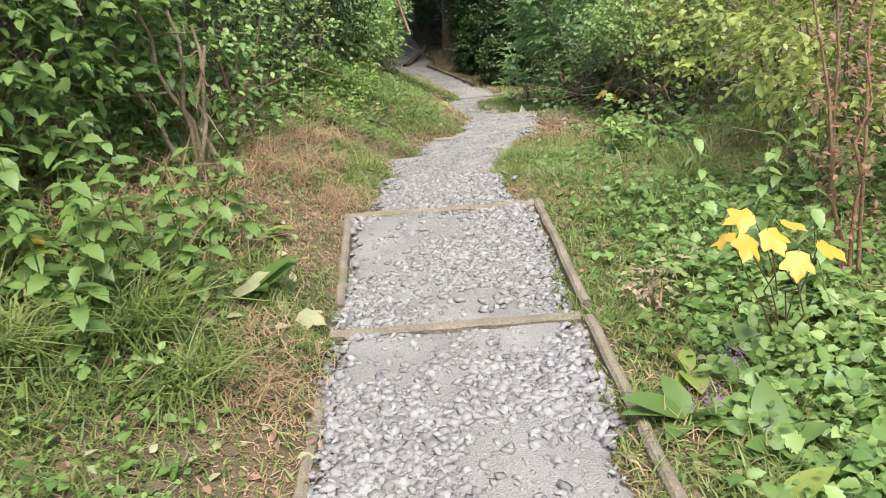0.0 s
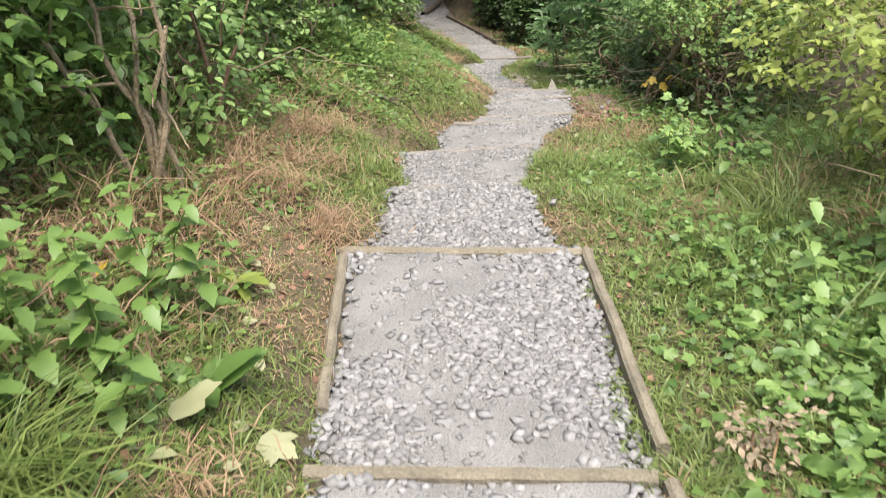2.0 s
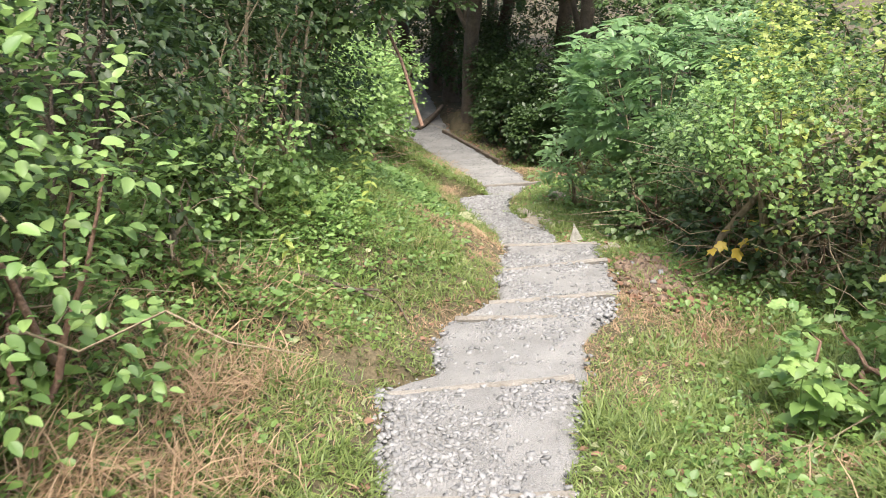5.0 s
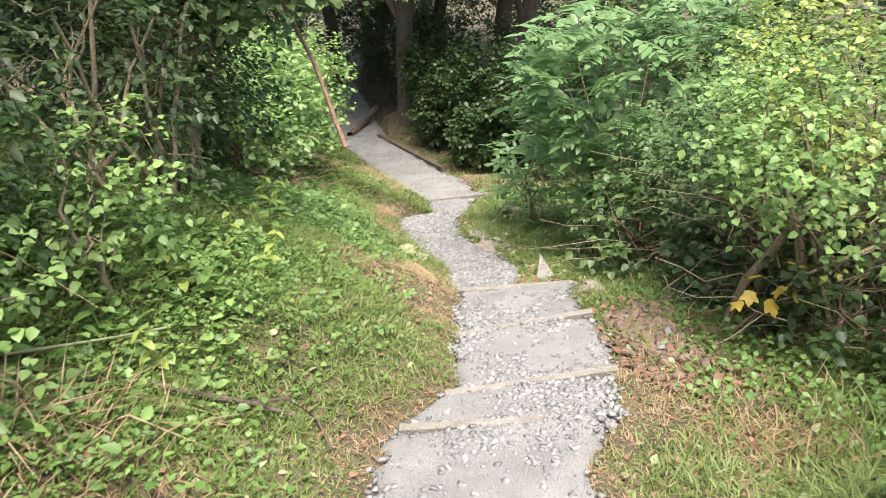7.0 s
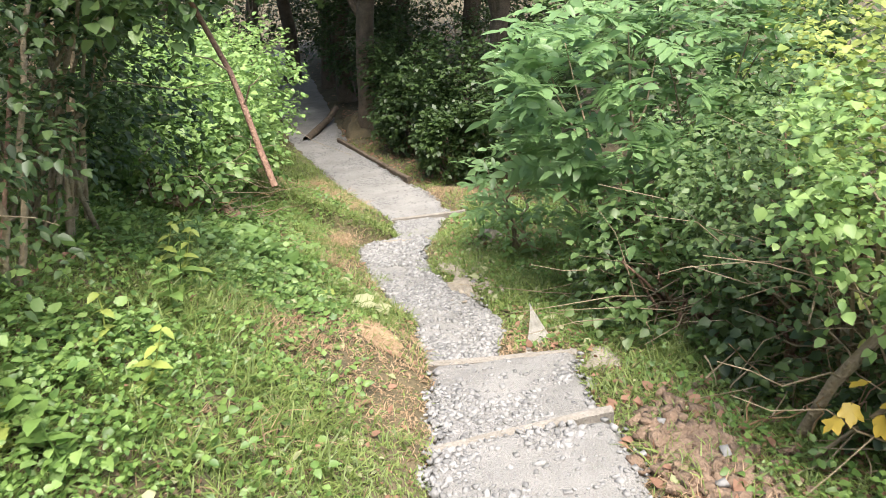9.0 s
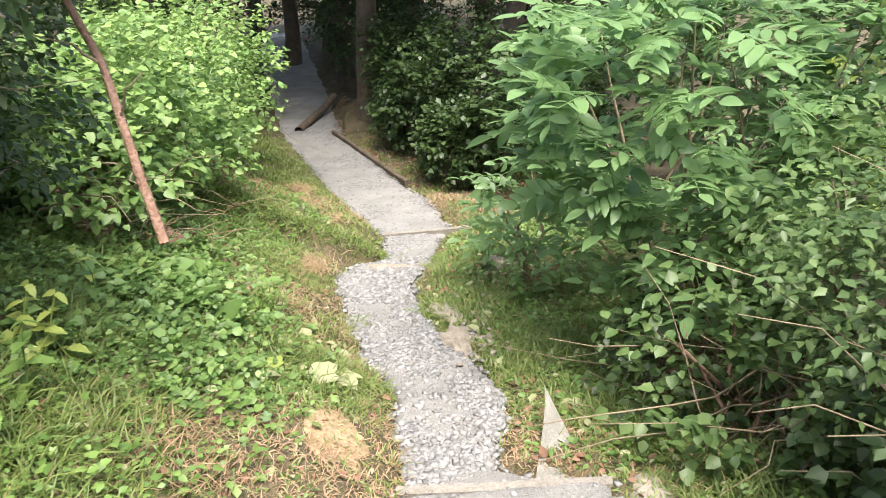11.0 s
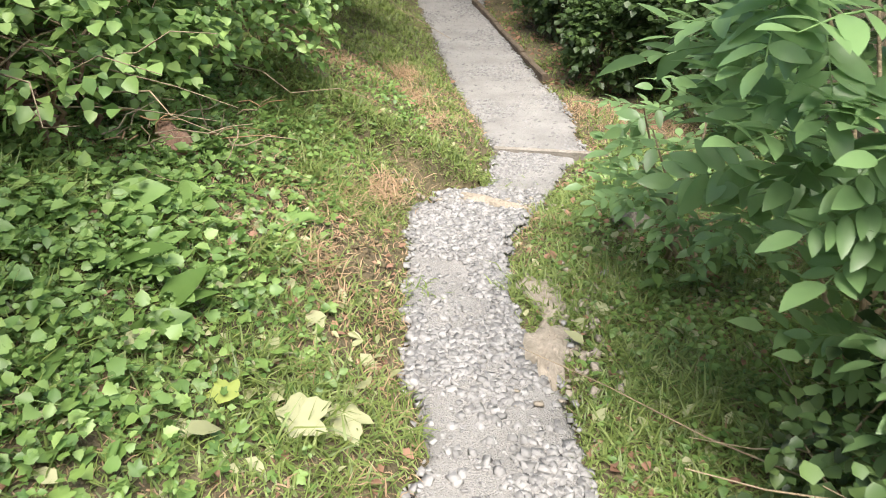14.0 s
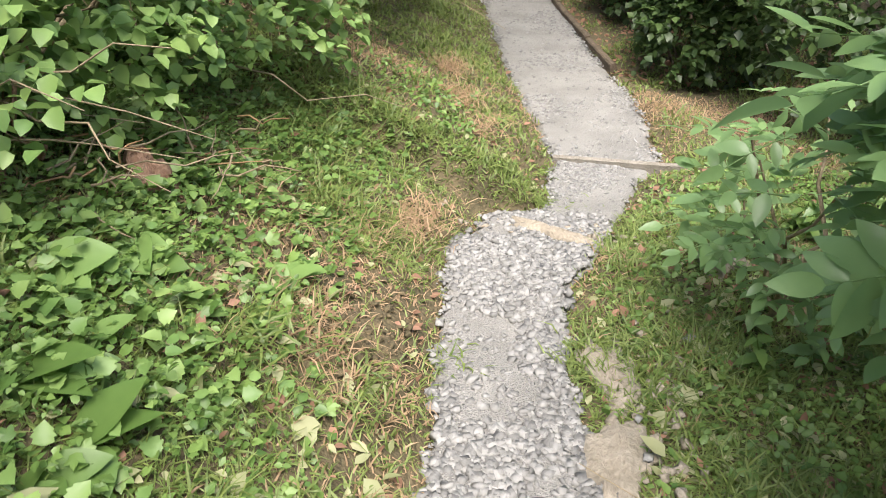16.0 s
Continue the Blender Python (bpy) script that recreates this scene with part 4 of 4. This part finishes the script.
# dead upright stalks with brown seed heads
def dead_stalk(x, y, tops, seed, head=LITTER, thick=0.011):
    r = np.random.default_rng(seed)
    thing = anchor("dead_stalk", *on(x, y))
    base = np.array(on(x, y))
    for t in tops:
        q = np.array(t) - base
        line = crooked((r.normal(0, 0.03), r.normal(0, 0.03), -0.02), q, 0.03, 7)
        place("stalk", mesh_of("stalk", *tube(line, np.linspace(thick, 0.004, 7), 6), STALK, True), thing)
        p = np.array([line[k] for k in r.integers(2, 7, 26)]) + r.normal(0, 0.015, (26, 3))
        w = r.normal(0, 1, (26, 3)) + (0, 0, 0.6)
        sh = place("seed_head", mesh_of("seed_head", *sprigs(p, w / np.linalg.norm(w, axis=1)[:, None], small_shape(0.5), 5 if thick > 0.01 else 2, 0.1, 0.04), head), thing)
        tagged(sh, kind="stuff")
    return tagged(thing, "dead rust-brown dock stalks with withered seed heads", "dead plant")


dead_stalk(1.55, 3.2, ((1.42, 3.2, 0.9), (1.3, 3.15, 0.95), (1.6, 3.25, 1.0), (1.5, 3.1, 0.7)), 1)
dead_stalk(0.72, 3.1, ((0.66, 3.02, -0.12), (0.7, 3.0, -0.08), (0.76, 3.05, -0.1)), 2, PALE_BARK, 0.005)


# cut woody stems at the edge of the hedge
def cut_stems(x, y, tops, seed):
    thing = anchor("cut_stems", *on(x, y))
    base = np.array(on(x, y))
    r = np.random.default_rng(seed)
    for t in tops:
        line = crooked((r.normal(0, 0.06), r.normal(0, 0.06), -0.05), np.array(t) - base, 0.03, 7)
        place("stem", mesh_of("stem", *tube(line, np.linspace(0.017, 0.01, 7), 8), PALE_BARK, True), thing)
        for k in (3, 4, 5):
            place("twig", mesh_of("twig", *tube(crooked(line[k], line[k] + r.normal(0, 0.16, 3) + (0, 0, 0.1), 0.02, 5), np.linspace(0.008, 0.002, 5), 5), PALE_BARK, True), thing)
    return tagged(thing, "pale woody stems cut back at the hedge edge", "cut stems")


cut_stems(-1.6, 4.5, ((-1.53, 4.5, 0.95), (-1.37, 4.5, 0.75), (-1.68, 4.45, 1.0), (-1.45, 4.6, 0.85), (-1.85, 4.3, 0.9)), 1)
cut_stems(-1.6, 9.4, ((-1.5, 9.2, 0.7), (-1.3, 9.6, 0.75), (-1.75, 8.9, 0.8)), 2)

snag = stick("hanging_branch", "broken reddish-brown branch hanging out of the hedge", [on(-1.75, 9.6, -0.05), (-1.55, 9.9, 0.5), (-1.2, 10.2, 0.9), (-0.92, 10.35, 0.72), (-0.74, 10.27, 0.25), (-0.69, 10.17, 0.1), (-0.64, 10.08, -0.09), (-0.59, 10.0, -0.26)], 0.01, 0.017, RED_BARK)
for a, b in (((-0.74, 10.27, 0.25), (-0.92, 10.22, 0.37)), ((-0.69, 10.17, 0.1), (-0.57, 10.09, 0.25)), ((-0.64, 10.08, -0.09), (-0.78, 10.18, -0.04))):
    place("twig", mesh_of("twig", *tube(crooked(a, b, 0.015, 5), np.linspace(0.006, 0.002, 5), 5), PALE_BARK, True), snag)
stick("stalk", "pale green cut stalk lying in the grass", [on(-1.93, 7.3, 0.1), on(-1.7, 7.6, 0.1), on(-1.5, 7.85, 0.09), on(-1.29, 8.08, 0.07)], 0.008, 0.005, WILTED, "stalk")
stick("branch", "rotten brown branch lying on the bank", [on(-1.48, 7.62, 0.05), on(-1.3, 7.68, 0.06), on(-1.1, 7.7, 0.05), on(-0.9, 7.75, 0.05), on(-0.75, 7.77, 0.04)], 0.02, 0.01, BARK)
stick("branch", "dark curved stick on the bank", [on(-0.95, 7.7, 0.06), on(-0.8, 7.85, 0.07), on(-0.68, 7.8, 0.05), on(-0.6, 7.6, 0.03)], 0.01, 0.006, BARK)
stick("branch", "bare grey bough reaching from the thicket", [(2.4, 9.0, -0.25), (2.05, 8.75, -0.3), (1.75, 8.65, -0.5), (1.5, 8.7, -0.85), (1.45, 8.8, -1.15)], 0.03, 0.022, PALE_BARK)
stick("branch", "thin grey bough in the thicket", [(2.6, 8.6, -0.6), (2.1, 8.5, -0.62), (1.7, 8.5, -0.75), (1.4, 8.6, -1.1)], 0.014, 0.008, PALE_BARK)
stick("log", "dark fallen log at the bend of the path", [on(-1.42, 20.6, 0.08), on(-1.25, 21.2, 0.12), on(-1.05, 21.8, 0.18), on(-0.92, 22.3, 0.2)], 0.07, 0.06, BARK, "log")


# broken dry twigs heaped in the hollow under the brambles
def brush_heap(x, y, n, spread, seed):
    r = np.random.default_rng(seed)
    thing = anchor("brush_heap", *on(x, y))
    for i in range(n):
        a = r.normal(0, spread, 3) * (1, 1, 0) + (0, 0, r.uniform(0.02, 0.12))
        b = a + r.normal(0, 1, 3) * (0.16, 0.16, 0.09) + (0.03, -0.05, 0.03)
        place("twig", mesh_of("twig", *tube(crooked(a, b, 0.015, 5), np.linspace(0.005, 0.0015, 5), 5), PALE_BARK if i % 3 else STALK, True), thing)
    return tagged(thing, "heap of broken dry twigs under the brambles", "brushwood")


brush_heap(-1.42, 12.25, 34, 0.13, 1)
brush_heap(-1.3, 12.75, 22, 0.12, 2)
brush_heap(1.55, 10.6, 30, 0.2, 3)
brush_heap(1.6, 8.85, 34, 0.22, 4)


# bare earth, clay and fabric
def lump(name, label, x, y, rx, ry, high, mat, seed, category, turn=0.0, rough=0.4):
    """A worn hump that lies on the ground."""
    r = np.random.default_rng(seed)
    rings, sides = 7, 22
    wob = 1 + rough * np.convolve(np.r_[r.normal(0, 1, sides)] , np.ones(3) / 3, "same")
    v, f = [(0, 0, high)], []
    c, s = math.cos(radians(turn)), math.sin(radians(turn))
    for i in range(1, rings + 1):
        u = i / rings
        for k in range(sides):
            a = 2 * math.pi * k / sides
            px, py = rx * u * wob[k] * math.cos(a), ry * u * wob[k] * math.sin(a)
            v.append((px * c - py * s, px * s + py * c, high * (1 - u ** 2.2) + r.normal(0, 0.12) * high * (i < rings)))
    v = np.array(v)
    v[:, :2] += (x, y)
    z = land(v[:, 0], v[:, 1])
    inside = beside(v[:, 0], v[:, 1]) == 0
    v[:, 2] += np.where(inside, z + 0.06, z) - np.where(np.arange(len(v)) > (rings - 1) * sides, 0.04, 0)
    for k in range(sides):
        f.append((0, 1 + k, 1 + (k + 1) % sides, 1 + (k + 1) % sides))
    tri = np.array([(0, 1 + k, 1 + (k + 1) % sides) for k in range(sides)])
    quads = []
    for i in range(rings - 1):
        for k in range(sides):
            a, b = 1 + i * sides + k, 1 + i * sides + (k + 1) % sides
            quads += [(a, a + sides, b + sides), (a, b + sides, b)]
    return tagged(place(name, mesh_of(name, v, np.concatenate([tri, np.array(quads)]), mat, True)), label, category)


lump("bare_earth", "bare sandy orange earth patch on the bank", -0.22, 10.42, 0.13, 0.3, 0.02, SAND, 1, "bare earth")
lump("bare_earth", "bare brown earth scrape beside the gravel", -0.47, 12.3, 0.14, 0.22, 0.02, SOIL, 2, "bare earth")
lump("clay_lump", "pale buff clay hump at the gravel edge", 0.37, 12.48, 0.11, 0.26, 0.05, CLAY, 3, "clay lump", 8)
lump("clay_lump", "pale buff clay hump at the gravel edge", 0.42, 12.0, 0.1, 0.3, 0.045, CLAY, 4, "clay lump", 6)
lump("clay_lump", "buff clay lip across the path end", 0.04, 13.7, 0.3, 0.07, 0.045, CLAY, 5, "clay lump", -28)
lump("earth_bank", "bare brown earth bank with worn top at the bend", -0.45, 21.2, 0.4, 0.7, 0.22, SOIL, 6, "earth bank")
lump("clay_lump", "sandy clay bank under the ash sapling", 0.85, 13.5, 0.14, 0.2, 0.08, CLAY, 7, "clay lump")
lump("bare_earth", "reddish crumbly earth at the step end", 1.02, 8.75, 0.17, 0.34, 0.03, RED_EARTH, 8, "bare earth")
lump("bare_earth", "dusty earth at the step end", 0.95, 9.9, 0.1, 0.16, 0.012, CLAY, 9, "bare earth")
lump("bare_earth", "brown earth worn through the grass", -0.8, 8.98, 0.2, 0.24, 0.03, SOIL, 10, "bare earth")
lump("bare_earth", "brown earth worn through the grass", -0.85, 6.85, 0.16, 0.2, 0.03, SOIL, 12, "bare earth")
lump("earth_clod", "dark red-brown peaty clod under the brambles", -1.33, 12.5, 0.09, 0.09, 0.14, RED_BARK, 11, "clod")

def clods(name, label, n, x, y, rx, ry, size, mat, seed):
    """Crumbs of earth strewn thickest in the middle."""
    r = np.random.default_rng(seed)
    px, py = x + r.normal(0, rx, n), y + r.normal(0, ry, n)
    at = np.stack([px, py, land(px, py) + 0.015 + np.where(beside(px, py) == 0, 0.05, 0)], -1)
    bits = [strew(pebble(60 + k), at[k::4], r.uniform(0, 6.3, len(at[k::4])), r.normal(0, 0.4, len(at[k::4])), r.normal(0, 0.4, len(at[k::4])), size * r.uniform(0.25, 1, len(at[k::4])) ** 2) for k in range(4)]
    return tagged(place(name, mesh_of(name, *join(*bits), mat)), label, "earth clods", kind="stuff")


clods("earth_clods", "reddish crumbs of dug earth beside the step", 420, 1.04, 8.72, 0.12, 0.24, 0.05, RED_EARTH, 1)
clods("earth_clods", "buff clay crumbs beside the gravel", 160, 0.52, 12.2, 0.09, 0.3, 0.03, CLAY, 2)
clods("earth_clods", "buff clay crumbs on the end lip", 90, 0.1, 13.72, 0.25, 0.05, 0.025, CLAY, 3)
clods("earth_clods", "brown crumbs of bare earth on the bank", 200, -0.47, 12.3, 0.08, 0.15, 0.025, SOIL, 4)

# a flap of weed fabric that sticks up at the path's edge
fb = bmesh.new()
grid = []
for i in range(7):
    row = []
    for j in range(7):
        u, s = i / 6, j / 6 - 0.5
        row.append(fb.verts.new((0.7 + 0.04 * u + s * 0.3 * (1 - u) ** 1.1, 10.22 + 0.62 * u - 0.1 * abs(s) * (1 - u) * 2 + 0.02 * math.sin(9 * s + 4 * u), -1.575 + 0.06 * u ** 1.15 - 0.03 * (1 - u) * abs(s))))
    grid.append(row)
for i in range(6):
    for j in range(6):
        fb.faces.new((grid[i][j], grid[i][j + 1], grid[i + 1][j + 1], grid[i + 1][j]))
bmesh.ops.solidify(fb, geom=fb.faces[:], thickness=0.006)
tagged(part("fabric_flap", fb, FABRIC), "pale grey weed fabric flap sticking up pointed", "fabric")

# wilted cut leaves on the bank
wilt = [mesh_of("wilted_leaf", *lobed_shape(), WILTED), mesh_of("wilted_leaf", *leaf_shape(0.5, 0.15, 0.3), WILTED)]
r = np.random.default_rng(77)
for x, y, s, k in ((-0.31, 11.1, 0.2, 0), (-0.4, 11.18, 0.15, 1), (-0.46, 11.12, 0.14, 1), (-0.25, 11.2, 0.16, 0), (-0.36, 11.0, 0.17, 0), (-0.58, 11.05, 0.12, 1), (-0.66, 11.25, 0.15, 1), (-0.2, 11.35, 0.12, 1), (-0.62, 10.9, 0.14, 1), (-0.5, 11.4, 0.12, 1),
                   (-1.02, 3.0, 0.17, 0), (-0.95, 2.85, 0.12, 1), (-0.78, 3.05, 0.13, 0), (-0.28, 11.6, 0.1, 1), (-0.7, 11.6, 0.13, 1), (-0.45, 11.7, 0.1, 0), (-0.52, 10.75, 0.12, 1), (-0.8, 11.0, 0.12, 1), (0.55, 12.0, 0.1, 1), (0.6, 12.4, 0.1, 0)):
    q = np.array(on(x, y, 0.05))
    tagged(place("wilted_leaf", wilt[k], None, "", Matrix.Translation(q) @ Euler((r.normal(0, 0.25), r.normal(0, 0.3), r.uniform(0, 6.3))).to_matrix().to_4x4() @ Matrix.Scale(s, 4)),
           "wilted pale green cut leaf lying on the grass", "leaf", "cut leaves on the grass")
tagged(place("yellow_leaf", mesh_of("yellow_leaf", *lobed_shape(), LIME), None, "", Matrix.Translation(on(-0.5, 10.98, 0.06)) @ pose(0, 0, 0, 10, 0, 40) @ Matrix.Scale(0.1, 4)), "fallen yellow leaf among cut leaves", "leaf")


def flower(x, y, h):
    thing = anchor("purple_flower", *on(x, y))
    place("stem", mesh_of("stem", *tube([(0, 0, 0), (0.01, 0, h / 2), (0, 0.01, h)], (0.003, 0.003, 0.002), 5), GRASS, True), thing)
    p, w = cloud(30, (0, 0.01, h), (0.012, 0.012, 0.02), 0.3, seed=3, floor=-1)
    place("petals", mesh_of("petals", *sprigs(p, w, small_shape(0.5), 2, 0.008, 0.014), FLOWER), thing)
    tagged(thing.children[1], kind="stuff")
    tagged(thing, "small purple self-heal flower in the grass", "flower", "flowers in the grass")


flower(0.82, 2.35, 0.16), flower(0.68, 2.15, 0.14)

# single larger stones, some of them singled out of the chippings
shapes = [mesh_of("stone", *pebble(30 + k), STONE) for k in range(6)]
for x, y, s in ((-0.62, 5.58, 0.05), (-0.6, 5.66, 0.04), (-0.53, 5.4, 0.035), (0.28, 5.3, 0.035), (0.5, 12.0, 0.035), (0.72, 12.7, 0.045), (0.66, 12.78, 0.035), (0.47, 12.2, 0.03), (0.52, 11.6, 0.03), (1.0, 8.5, 0.04), (1.1, 8.7, 0.05), (0.95, 9.0, 0.035), (-0.05, 13.8, 0.03)):
    s *= 0.65
    tagged(place("loose_stone", shapes[int(s * 1000) % 6], None, "", Matrix.Translation(on(x, y, s * 0.5 + (0.06 if beside(np.array(x), np.array(y)) == 0 else 0.02))) @ pose(0, 0, 0, 5, 8, x * 900) @ Matrix.Scale(s, 4)),
           "loose pale limestone lump beside the path", "stone", "loose stones beside the path")
at, s = stone_spots(420, 1.9, 4.5, 0.018, 0.03, 0.3)
for q, k in list(zip(at, s))[:290]:
    place("stone", shapes[r.integers(6)], path, "", Matrix.Translation(q + (0, 0, k * 0.1)) @ Euler((r.normal(0, 0.3), r.normal(0, 0.3), r.uniform(0, 6.3))).to_matrix().to_4x4() @ Matrix.Scale(k, 4))
